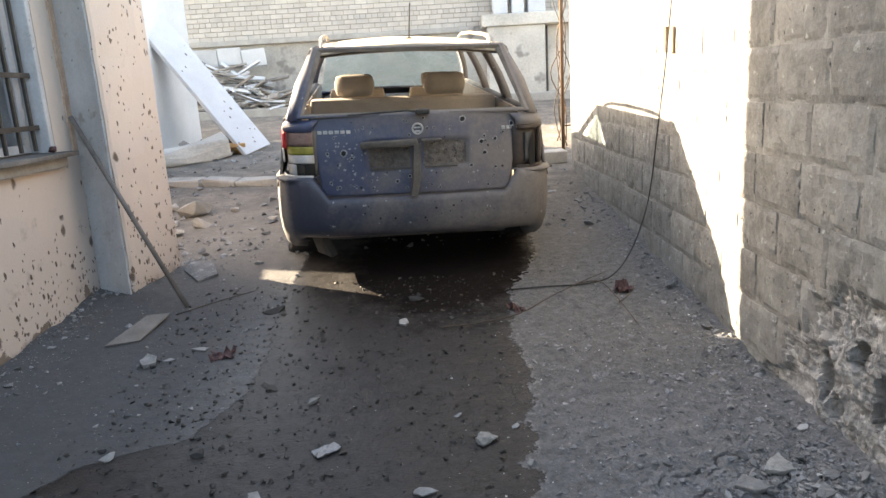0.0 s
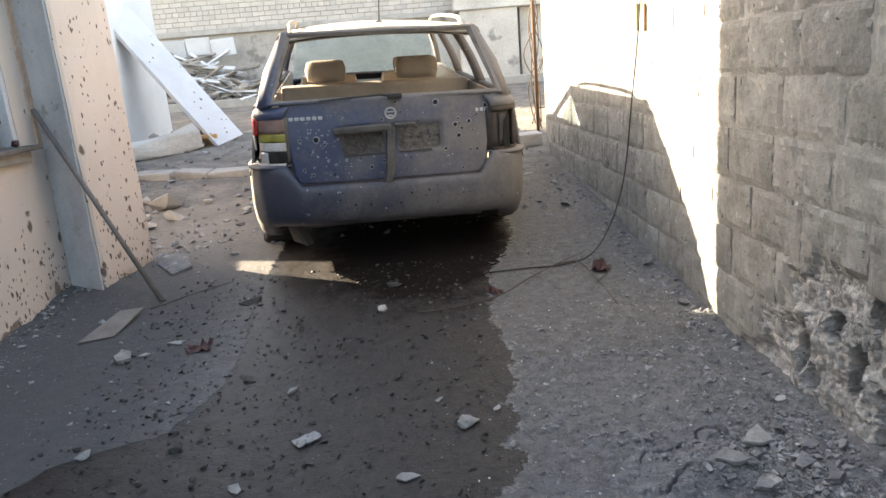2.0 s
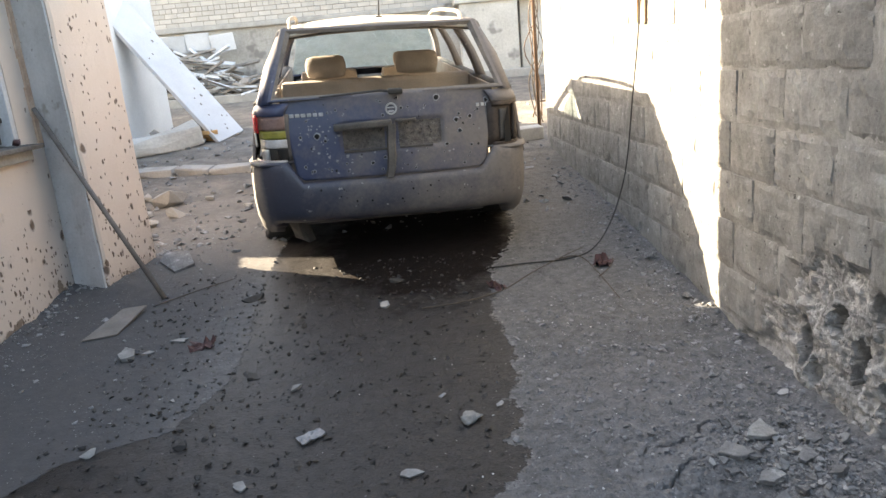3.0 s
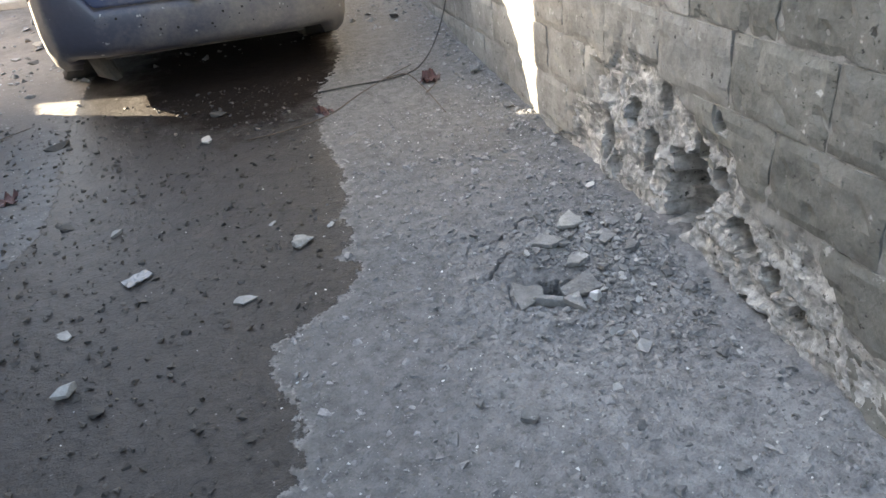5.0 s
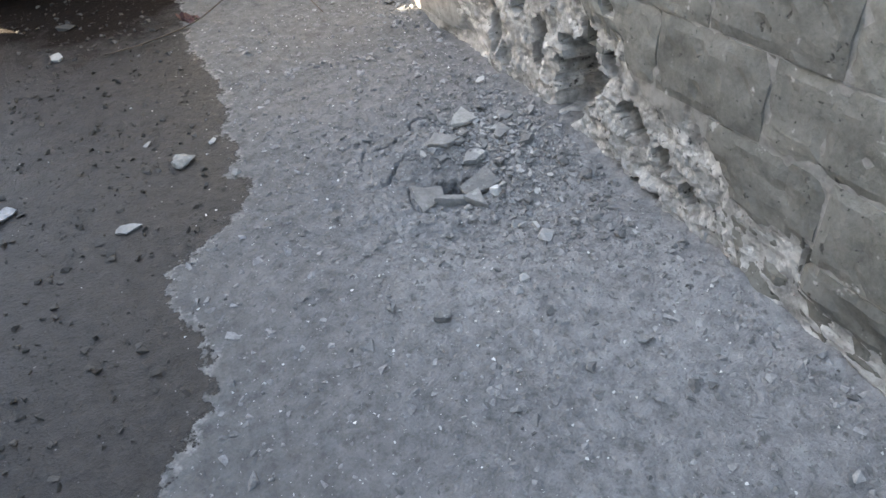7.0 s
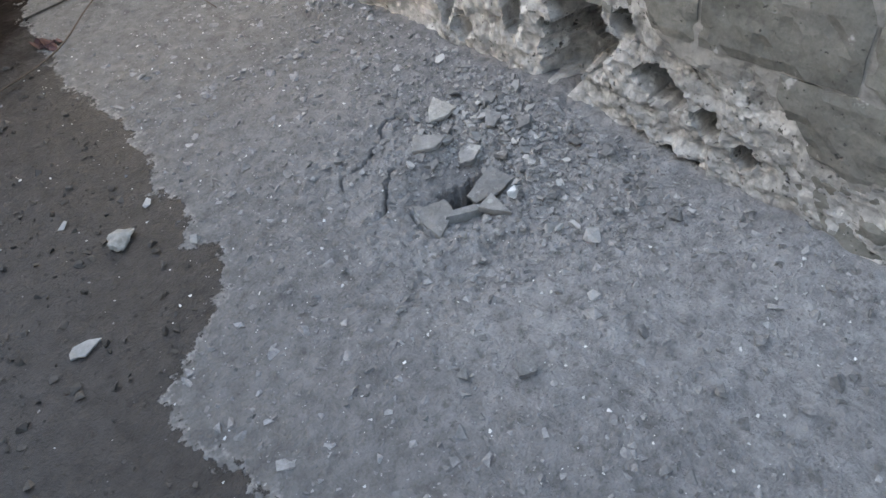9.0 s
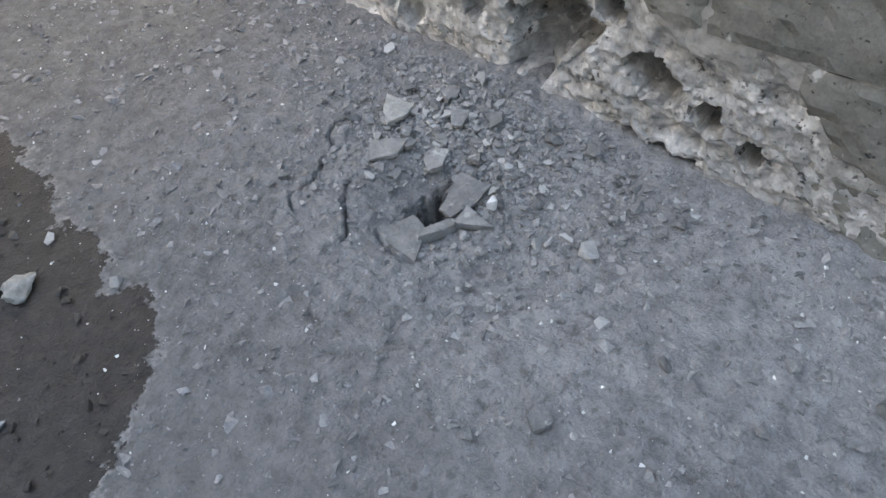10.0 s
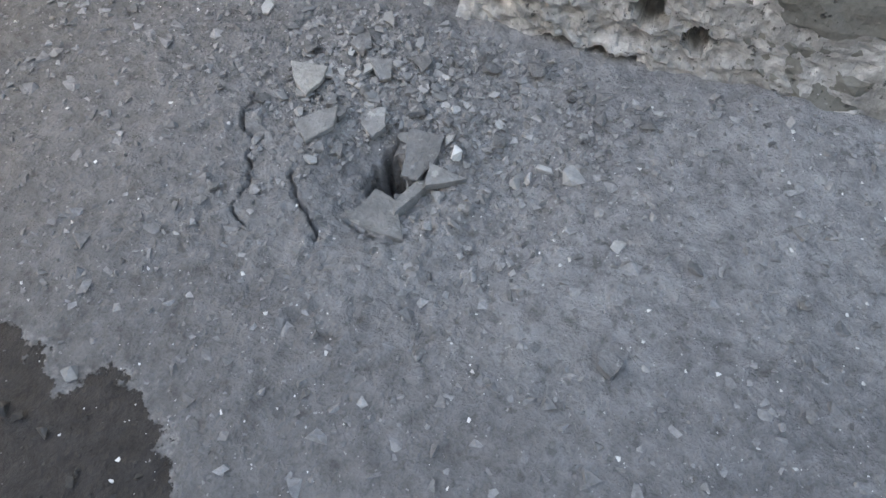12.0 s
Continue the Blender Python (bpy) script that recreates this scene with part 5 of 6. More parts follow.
def place_stone(x, y, size, flat, material, name="concrete_fragment", label="angular grey concrete fragment on the ground", category="rubble", turn=0.0, tip=(0, 0), sink=0.15, seed=0, group="", stretch=1.0, corners=12):
    bm = broken_plate(seed, flat) if flat <= 0.45 and corners == 12 else fragment(seed, flat, corners)
    bmesh.ops.scale(bm, vec=(size * stretch, size, size), verts=bm.verts)
    low = min(v.co.z for v in bm.verts)
    for v in bm.verts:
        v.co.z -= low
    bmesh.ops.bevel(bm, geom=[e for e in bm.edges if e.calc_face_angle(0.0) > 0.5], offset=size * 0.010, segments=1, affect="EDGES")
    ob = part(name, bm, material)
    ob.matrix_world = on_ground(x, y, size * flat * sink) @ pose(0, 0, 0, tip[0], tip[1], turn)
    return tagged(ob, label, category, group)


CHIP_PLASTER = surface("plaster_chip", (0.17, 0.17, 0.17), (0.32, 0.32, 0.31), 16, 90, tone=0.2)



def heaved_slab(x, y, outline, t, tip, lift=0.0, seed=0, material=CHUNK):
    """A slab of broken crust, its outline in centimetres, with ragged sides; turned as the crater's rim lies."""
    r = random.Random(seed)
    rim = []
    for (ax, ay), (bx, by) in zip(outline, outline[1:] + outline[:1]):
        for k in range(3):
            q = 0.25 if k else 0.0
            rim.append((0.01 * (ax + (bx - ax) * k / 3 + r.uniform(-q, q)), 0.01 * (ay + (by - ay) * k / 3 + r.uniform(-q, q))))
    bm = bmesh.new()
    vs = loft(bm, [[(px * s, py * s, z * t + r.uniform(-0.0015, 0.0015)) for px, py in rim] for s, z in ((0.84, 0.0), (0.97, 0.35), (1.0, 0.82), (0.965, 1.0))], close=True)
    bm.faces.new(vs[0][::-1])
    top = bm.verts.new((0, 0, t * 1.06))
    for k in range(len(rim)):
        bm.faces.new((vs[-1][k], vs[-1][(k + 1) % len(rim)], top))
    bmesh.ops.recalc_face_normals(bm, faces=bm.faces)
    ob = part("concrete_chunk", bm, material)
    ob.matrix_world = on_ground(x, y, 0.004 - lift) @ pose(0, 0, 0, 0, 0, -71) @ pose(0, 0, 0, tip[0], tip[1], 0)
    return tagged(ob, "angular dusty chunk of concrete heaved up by the blast", "rubble", "slabs heaved up round the crater")


heaved_slab(1.200, 2.175, [(-4.8, 5.0), (5.0, 3.6), (3.6, -1.6), (0.0, -5.8), (-2.9, -2.2)], 0.022, (6, 3), 0.010, 1, PALE_STONE)
heaved_slab(1.080, 2.099, [(-5.5, 0.8), (-0.4, 2.7), (5.4, 4.6), (4.6, -1.8), (-2.2, -6.0)], 0.024, (5, -4), 0.006, 2)
heaved_slab(1.104, 1.832, [(-3.8, 6.5), (5.3, 5.2), (3.2, -1.8), (-1.2, -7.4), (-5.2, -6.5)], 0.028, (16, 8), 0.012, 3)
heaved_slab(1.050, 1.752, [(-3.9, 4.1), (5.2, -0.6), (-5.0, -2.6)], 0.030, (6, 0), 0.004, 4)
heaved_slab(0.893, 1.868, [(-0.9, 8.6), (3.9, 5.4), (6.3, -7.2), (-2.6, -3.6), (-8.2, 0.8), (-4.2, 2.7)], 0.026, (-5, 3), 0.014, 5)
heaved_slab(0.980, 1.812, [(4.6, 5.2), (1.0, 4.6), (-4.6, -3.4), (-4.0, -6.6), (2.6, 1.8)], 0.032, (-12, 0), 0.006, 6)
heaved_slab(1.146, 1.974, [(-3.2, 4.4), (3.4, 4.2), (3.2, -1.8), (-0.2, -4.8), (-2.9, -1.2)], 0.026, (8, -5), 0.006, 7)
heaved_slab(1.275, 2.005, [(-3.0, 3.0), (3.0, 3.2), (2.9, -2.6), (0.0, -3.2)], 0.022, (12, 4), 0.008, 8)
heaved_slab(1.160, 2.100, [(-2.0, 1.8), (1.8, 1.0), (2.2, -1.8), (-0.6, -2.4)], 0.022, (0, 4), 0.006, 9)
# smaller pieces: x, y, size, flatness, turn, tip, tip
SLABS = ((1.303, 1.984, 0.050, 0.35, 60, 10, -8), (1.210, 1.878, 0.058, 0.35, 20, -8, 8), (1.252, 1.914, 0.042, 0.4, 40, 2, 2), (1.229, 1.760, 0.036, 0.5, 20, 0, 0),
         (1.043, 2.030, 0.050, 0.3, 5, 4, 0), (1.130, 2.060, 0.045, 0.4, 50, 5, 5),
         (1.344, 2.082, 0.065, 0.4, 10, 6, 0), (1.306, 2.215, 0.059, 0.5, 60, 0, 8), (1.196, 1.658, 0.049, 0.5, 15, 0, 0), (0.988, 1.683, 0.041, 0.5, 40, 0, 0),
         (1.251, 1.464, 0.042, 0.5, 70, 0, 0), (1.327, 1.323, 0.055, 0.6, 52, 5, 5), (0.680, 1.288, 0.060, 0.45, 25, 3, 3), (0.957, 1.152, 0.045, 0.6, 33, 0, 0),
         (0.939, 0.932, 0.042, 0.6, 66, 6, 0), (1.128, 0.944, 0.048, 0.6, 10, 0, 6), (0.558, 1.383, 0.048, 0.5, 75, 0, 0), (1.136, 0.765, 0.045, 0.6, 15, 8, 0),
         (0.7, 0.905, 0.032, 0.7, 0, 0, 0), (0.589, 1.654, 0.036, 0.5, 0, 0, 0), (1.4, 3.96, 0.10, 0.5, 20, 0, 0), (1.39, 3.36, 0.075, 0.5, 50, 0, 0),
         (1.338, 1.900, 0.070, 0.4, 80, -15, 5), (1.315, 1.439, 0.052, 0.6, 12, 5, 5), (1.303, 2.101, 0.055, 0.5, 61, 0, 0), (1.371, 2.065, 0.060, 0.5, 24, 12, 0),
         (1.404, 1.625, 0.070, 0.6, 42, 0, 14), (1.379, 1.742, 0.060, 0.6, 4, 10, 0))
for k_, (x_, y_, s_, f_, t_, a_, b_) in enumerate(SLABS):
    place_stone(x_, y_, s_, f_, SLAB, turn=t_, tip=(1.3 * a_, 1.3 * b_), sink=0.02, seed=100 + k_, group="concrete fragments round the crater", stretch=1.15)
heap_ = random.Random(23)
for k_ in range(110):
    x_, y_ = heap_.gauss(1.24, 0.12), heap_.gauss(1.98, 0.17)
    if x_ < 1.44 and math.hypot(x_ - CRATER[0], y_ - CRATER[1]) > 0.12:
        place_stone(x_, y_, 0.016 + 0.026 * heap_.random() ** 1.6, heap_.uniform(0.25, 0.6), RUBBLE if k_ % 3 else SLAB, "rubble_bit", "small grey broken bit of concrete in the heap", "rubble",
                    heap_.uniform(0, 360), (heap_.uniform(-25, 25), heap_.uniform(-25, 25)), -0.25, 700 + k_, "broken bits between crater and wall", heap_.uniform(1.0, 1.5))
place_stone(1.106, 1.748, 0.058, 0.8, WHITE_CHIPS, "white_stone", "small whitish broken stone beside the crater", "stone", 30, (10, 15), -0.35, 31)


def make_rock():
    """The fist-sized rock: a broken stone with worn edges and a rough skin."""
    bm = fragment(8, 0.85, 13)
    bmesh.ops.subdivide_edges(bm, edges=bm.edges[:], cuts=3, use_grid_fill=True, smooth=0.06)
    bmesh.ops.triangulate(bm, faces=bm.faces[:])
    for v in bm.verts:
        v.co += v.co.normalized() * (0.12 * noise.noise(v.co * 4.5) + 0.05 * noise.noise(v.co * 13))
    bmesh.ops.scale(bm, vec=(0.108, 0.108, 0.108), verts=bm.verts)
    low = min(v.co.z for v in bm.verts)
    for v in bm.verts:
        v.co.z -= low
    ob = part("pale_rock", bm, PALE_STONE, smooth=True)
    ob.matrix_world = on_ground(0.163, 2.432, 0.006) @ pose(0, 0, 0, 0, 0, 15)
    tagged(ob, "pale fist-sized rock on the dark stain", "stone")


make_rock()
for k_, (x_, y_, s_) in enumerate(((1.104, 1.578, 0.07), (1.144, 1.463, 0.075), (0.975, 1.32, 0.05), (1.15, 1.53, 0.05), (0.32, 2.28, 0.05), (0.29, 2.54, 0.045), (0.055, 2.65, 0.045))):
    place_stone(x_, y_, s_, 0.55, RUBBLE, "clod", "rounded dust-covered clod half sunk in dirt", "clod", 40 * k_, (0, 0), 0.3, 60 + k_, "clods on the ground")
for k_, (x_, y_, s_, f_) in enumerate(((-0.085, 2.15, 0.06, 0.16), (-0.65, 1.865, 0.07, 0.6), (-1.376, 2.465, 0.06, 0.6), (-1.54, 3.32, 0.10, 0.3), (-0.70, 2.165, 0.05, 0.2), (-1.31, 3.45, 0.07, 0.15), (-1.44, 3.34, 0.05, 0.2), (-0.60, 2.83, 0.045, 0.4), (-0.22, 3.63, 0.07, 0.25))):
    place_stone(x_, y_, s_, f_, CHIP_PLASTER, "pale_chip", "pale flat chip of plaster on the dirty ground", "chip", 33 * k_, (0, 0), 0.1, 80 + k_, "plaster chips", 1.4)
for k_, (x_, y_, s_) in enumerate(((-0.55, 1.74, 0.06), (-1.01, 3.92, 0.11), (-1.005, 2.456, 0.07), (-0.83, 2.99, 0.08), (-0.16, 4.0, 0.09))):
    place_stone(x_, y_, s_, 0.4, TYRE, "dark_lump", "dark oily lump on the stained ground", "lump", 47 * k_, (0, 0), 0.2, 95 + k_, "oily lumps", 1.5, 10)


def red_scrap(x, y, size, turn, seed):
    """A crumpled piece of thin red plastic."""
    bm = bmesh.new()
    n = 7
    rows = []
    for j in range(n):
        row = []
        for i in range(n):
            u, v = i / (n - 1) - 0.5, j / (n - 1) - 0.5
            k = 1.0 + 0.5 * noise.noise(Vector((u * 3 + seed, v * 3, 2)))
            fold = abs(noise.noise(Vector((u * 3.1, v * 3.7 + seed, 5)))) * 0.75
            row.append((size * u * k * 1.35, size * v * k, size * (0.03 + fold)))
        rows.append(row)
    loft(bm, rows)
    thick(bm, 0.003, (0, 0, -5))
    ob = part("red_scrap", bm, RED_SCRAP)
    ob.matrix_world = on_ground(x, y) @ pose(0, 0, 0, 0, 0, turn)
    tagged(ob, "crumpled dark red scrap of torn plastic", "scrap", "red scraps")


for x_, y_, s_, t_, k_ in ((-1.16, 3.35, 0.085, 10, 1), (1.10, 3.95, 0.105, 60, 2), (0.43, 3.75, 0.07, 120, 3)):
    red_scrap(x_, y_, s_, t_, k_)
# stones and lumps by the pillar and at the kerb
for k_, (x_, y_, s_, f_) in enumerate(((-2.32, 6.45, 0.36, 0.75), (-2.10, 6.00, 0.22, 0.6), (-2.42, 6.05, 0.20, 0.5), (-2.25, 5.75, 0.16, 0.5), (-2.6, 6.7, 0.2, 0.5), (-1.95, 6.5, 0.12, 0.5), (-1.5, 6.1, 0.12, 0.5))):
    place_stone(x_, y_, s_, f_, KERB, "concrete_lump", "dusty broken lump of concrete by the house corner", "rubble", 21 * k_, (0, 0), 0.12, 140 + k_, "concrete lumps by the corner", corners=10)


def make_foil():
    bm = bmesh.new()
    rows = []
    for j in range(7):
        rows.append([((i / 9 - 0.5) * 0.105, (j / 6 - 0.5) * 0.058, 0.010 + 0.010 * noise.noise(Vector((i * 0.5, j * 0.5, 4)))) for i in range(10)])
    loft(bm, rows)
    thick(bm, 0.006, (0, 0, -5))
    ob = part("crumpled_can", bm, FOIL)
    ob.matrix_world = on_ground(-0.48, 2.435) @ pose(0, 0, 0.004, 0, 0, 35)
    tagged(ob, "flattened silvery can on the dark stain", "litter")


make_foil()


def make_sheet(name, pts, t, material, label, category):
    """A thin stiff sheet over a few corners given in the alley."""
    o = Vector(pts[0])
    bm = bmesh.new()
    bm.faces.new([bm.verts.new(Vector(q) - o) for q in pts])
    bmesh.ops.recalc_face_normals(bm, faces=bm.faces)
    if bm.faces[:][0].normal.z < 0:
        bmesh.ops.reverse_faces(bm, faces=bm.faces)
    bmesh.ops.solidify(bm, geom=list(bm.faces), thickness=t)
    ob = part(name, bm, material)
    ob.matrix_world = RAMP @ Matrix.Translation(o)
    return tagged(ob, label, category)


make_sheet("bent_sheet", [(-1.875, 3.55, 0.014), (-1.70, 3.60, 0.012), (-1.645, 3.93, 0.035), (-1.755, 3.86, 0.055)], 0.008, DULL_PLATE, "bent grey sheet of metal lying on the ground", "metal sheet")
make_sheet("broken_tile", [(-1.84, 4.74, 0.03), (-1.67, 4.52, 0.02), (-1.57, 4.64, 0.025), (-1.66, 4.84, 0.05), (-1.82, 4.84, 0.06)], 0.02, SLAB, "broken grey slab tile by the house corner", "slab")


def make_line(name, pts, r, material, label, category, sides=6, taper=1.0, group=""):
    o = Vector(pts[0])
    pts = [Vector(q) - o for q in pts]
    fine = []
    for i in range(len(pts) - 1):
        p0, p1, p2, p3 = pts[max(0, i - 1)], pts[i], pts[i + 1], pts[min(len(pts) - 1, i + 2)]
        for k in range(5):
            t = k / 5
            fine.append(0.5 * (2 * p1 + (p2 - p0) * t + (2 * p0 - 5 * p1 + 4 * p2 - p3) * t * t + (3 * p1 - p0 - 3 * p2 + p3) * t ** 3))
    fine.append(pts[-1])
    bm = bmesh.new()
    tube(bm, fine, r, sides, taper)
    ob = part(name, bm, material, smooth=True)
    ob.matrix_world = RAMP @ Matrix.Translation(o)
    return tagged(ob, label, category, group)


bm_ = bmesh.new()
tube(bm_, [(0, 0, 0), (-0.64, 0.335, 1.18)], 0.015, 10)
pole_ = part("steel_pole", bm_, GREY_PIPE, smooth=True)
pole_.matrix_world = RAMP @ Matrix.Translation((-1.595, 4.08, 0.004))
tagged(pole_, "grey steel pipe leaning against the beige wall", "pole")
make_line("hanging_cable", [(1.455, 4.22, 2.3), (1.455, 4.35, 1.65), (1.455, 4.42, 1.26), (1.455, 4.52, 0.87), (1.45, 4.59, 0.52), (1.40, 4.55, 0.30), (1.26, 4.36, 0.11), (1.08, 4.14, 0.025), (0.88, 4.06, 0.012), (0.65, 4.055, 0.012), (0.434, 4.04, 0.012)], 0.0048, BLACK_WIRE, "black cable hanging off the wall to the ground", "cable")
make_line("twig", [(-0.01, 3.54, 0.012), (0.20, 3.55, 0.02), (0.44, 3.64, 0.025), (0.66, 3.86, 0.03), (0.9, 4.08, 0.03), (1.05, 4.22, 0.02)], 0.0045, TWIG, "thin dry twig lying on the ground", "twig", 6, 0.5, "twigs")
make_line("twig", [(0.86, 4.08, 0.012), (0.98, 4.04, 0.03), (1.02, 3.80, 0.03), (1.05, 3.42, 0.012)], 0.0045, TWIG, "thin dry twig lying on the ground", "twig", 6, 0.5, "twigs")
make_line("twig", [(1.02, 3.72, 0.02), (1.10, 3.78, 0.05), (1.15, 3.90, 0.06)], 0.004, TWIG, "thin dry twig lying on the ground", "twig", 6, 0.5, "twigs")
make_line("twig", [(-1.62, 3.95, 0.012), (-1.40, 4.12, 0.02), (-1.22, 4.28, 0.012)], 0.004, TWIG, "thin dry twig lying on the ground", "twig", 6, 0.5, "twigs")


def make_wall_bits():
    for y, lab in ((4.50, "rusty"), (4.36, "rusty")):
        bm = bmesh.new()
        box(bm, (0, -0.030, -0.075), (0.012, 0.030, 0.075), 0.003)
        ob = part("rusty_plate", bm, PALE_RUST)
        ob.matrix_world = Matrix.Translation(up(1.464, y, 1.43))
        tagged(ob, "small rusty plate fixed to the block wall", "bracket", "rusty plates on the wall")


make_wall_bits()


bm_ = fragment(41, 0.8, 22)
bmesh.ops.scale(bm_, vec=(0.06, 0.06, 0.06), verts=bm_.verts)
flower_ = part("withered_flower", bm_, RED_SCRAP)
flower_.matrix_world = Matrix.Translation((-2.23, 4.02, 1.385))
tagged(flower_, "small withered red flower on the window sill", "flower")


# ---- things in the yard ----
def make_yard_things():
    rnd = random.Random(5)
    bm = bmesh.new()
    box(bm, (-0.30, -0.03, 0.0), (0.30, 0.03, 2.42), 0.008)
    panel = part("fallen_door", bm, WHITE_PAINT)
    foot, head, across = Vector((-2.60, 10.05, 0.01)), Vector((-3.82, 10.40, 1.66)), Vector((0.22, 0.46, 0.0))
    z = (head - foot).normalized()
    x = (across - across.dot(z) * z).normalized()
    m = Matrix((x, z.cross(x), z)).transposed().to_4x4()
    panel.matrix_world = RAMP @ Matrix.Translation(foot) @ m
    tagged(panel, "white pitted door leaf leaning on the whitewashed building", "door")
    for k in range(16):
        bm = bmesh.new()
        r = rnd.uniform(0.008, 0.02)
        vs = [bm.verts.new((r * rnd.uniform(0.7, 1.2) * math.cos(t), 0, r * rnd.uniform(0.8, 1.6) * math.sin(t))) for t in (2 * math.pi * i / 7 for i in range(7))]
        bm.faces.new(vs)
        thick(bm, 0.004, (0, 5, 0))
        ob = part("pit", bm, GREY_PIPE, panel)
        ob.matrix_basis = Matrix.Translation((rnd.uniform(-0.26, 0.26), -0.032, rnd.uniform(0.1, 2.3)))
    # broken kerb pieces across the yard
    for k in range(5):
        bm = bmesh.new()
        box(bm, (-0.22, -0.10, -0.05), (0.22, 0.10, 0.10), 0.02)
        for v in bm.verts:
            v.co += Vector((0.06, 0.05, 0.035)) * noise.noise(v.co * 7 + Vector((k * 5, 0, 0)))
        ob = part("kerb_stone", bm, KERB)
        ob.matrix_world = RAMP @ pose(-3.35 + 0.45 * k, 7.95 - 0.085 * k, -0.02, 0, 0, -11 + rnd.uniform(-3, 3))
        tagged(ob, "worn pale concrete kerb stone sunk in the yard", "kerb stone", "kerb stones across the yard")
    bm = bmesh.new()
    box(bm, (-0.14, -0.1, 0.0), (0.14, 0.1, 0.14), 0.015)
    ob = part("concrete_block", bm, KERB)
    ob.matrix_world = RAMP @ pose(1.34, 7.95, 0.0, 0, 0, 8)
    tagged(ob, "small concrete block at the foot of the wall", "block")
    bm = bmesh.new()
    box(bm, (-0.62, -0.15, 0.0), (0.62, 0.13, 0.20), 0.03)
    bmesh.ops.subdivide_edges(bm, edges=bm.edges[:], cuts=3, use_grid_fill=True)
    for v in bm.verts:
        v.co += Vector((0.05, 0.05, 0.06)) * noise.noise(v.co * 6) + Vector((0, 0, 0.12 * (v.co.x + 0.3) if v.co.z > 0.1 else 0))
    ob = part("fallen_slab", bm, PLINTH)
    ob.matrix_world = RAMP @ pose(-3.42, 9.35, 0.0, 0, 0, 40)
    tagged(ob, "broken whitewashed slab lying by the building", "slab")
    for k in range(10):
        bm = fragment(200 + k, 0.6)
        s = rnd.uniform(0.12, 0.34)
        bmesh.ops.scale(bm, vec=(s, s, s), verts=bm.verts)
        ob = part("earth_clod", bm, OLD_WOOD)
        ob.matrix_world = RAMP @ Matrix.Translation((-3.25 + rnd.uniform(-0.3, 0.3), 9.95 + rnd.uniform(-0.3, 0.25), s * 0.22 + (0.12 if k > 6 else 0)))
        tagged(ob, "brown broken clod in a heap by the panel", "clod", "brown clods in a heap")
    for k in range(3):
        bm = bmesh.new()
        box(bm, (-0.25, -0.05, 0.0), (0.25, 0.05, 0.05), 0.006)
        ob = part("orange_board", bm, ORANGE_WOOD)
        ob.matrix_world = RAMP @ pose(-3.0 + 0.02 * k, 10.0 - 0.10 * k, 0.01 + 0.055 * k, 0, 4, 12 * k - 5)
        tagged(ob, "short orange-brown board lying on the ground", "board", "orange boards")
    # post and dry stems at the end of the block wall
    bm = bmesh.new()
    tube(bm, [(0, 0, 0), (0, 0, 3.2)], 0.022, 10)
    tube(bm, [(0, 0, 0.35), (0.22, 0.02, 0.36)], 0.010, 6)
    ob = part("gate_post", bm, RUST, smooth=True)
    ob.matrix_world = Matrix.Translation(up(1.53, 8.35, 0.0))
    tagged(ob, "thin rusty pipe post in the yard", "post")
    for k in range(11):
        x0, y0 = 1.62 + rnd.uniform(-0.08, 0.3), 9.1 + rnd.uniform(-0.2, 0.5)
        pts = [(x0, y0, 0.0)]
        for j in range(6):
            pts.append((x0 + rnd.uniform(-0.12, 0.12), y0 + rnd.uniform(-0.1, 0.1), 0.45 * (j + 1)))
        make_line("dry_stem", pts, 0.009, RUST if k % 2 else TWIG, "tangled dry reddish stem of a climbing plant", "dry plant", 5, 0.4, "dry stems by the post")
    bm = bmesh.new()
    tube(bm, [(0, 0, 0), (0.02, 0, 1.5)], 0.02, 8)
    ob = part("plinth_pipe", bm, DARK_STEEL)
    ob.matrix_world = Matrix.Translation((2.38, 14.98, 1.25))
    tagged(ob, "dark pipe standing along the stained plinth", "pipe")
    # heap of broken boards against the back wall
    for k in range(72):
        ln, wd = rnd.uniform(0.5, 1.5), rnd.uniform(0.05, 0.14)
        bm = bmesh.new()
        box(bm, (-ln / 2, -wd / 2, -0.02), (ln / 2, wd / 2, 0.02), 0.006)
        white = rnd.random() < 0.22
        ob = part("broken_board", bm, WHITE_PAINT if white else OLD_WOOD)
        x = rnd.uniform(-5.4, -2.9)
        top = max(0.05, 1.05 - 0.42 * abs(x + 4.6))
        z = rnd.uniform(0.03, top)
        ob.matrix_world = RAMP @ pose(x, 15.0 - 0.45 * (1 - z) + rnd.uniform(-0.1, 0.1), z + 0.05, rnd.uniform(-30, 30), rnd.uniform(-28, 38), rnd.uniform(-35, 35))
        tagged(ob, "white painted broken board in a heap" if white else "grey weathered broken board in a heap", "board", "broken boards in the heap")
    for k in range(30):
        bm = fragment(300 + k, 0.7)
        s = rnd.uniform(0.15, 0.42)
        bmesh.ops.scale(bm, vec=(s, s, s), verts=bm.verts)
        ob = part("rubble_lump", bm, OLD_WOOD if k % 3 else PLINTH)
        ob.matrix_world = RAMP @ Matrix.Translation((rnd.uniform(-5.2, -2.6), 14.75 + rnd.uniform(-0.2, 0.3), s * 0.3 + rnd.uniform(0, 0.25)))
        tagged(ob, "brownish lump of rubble in the board heap", "rubble", "rubble in the board heap")
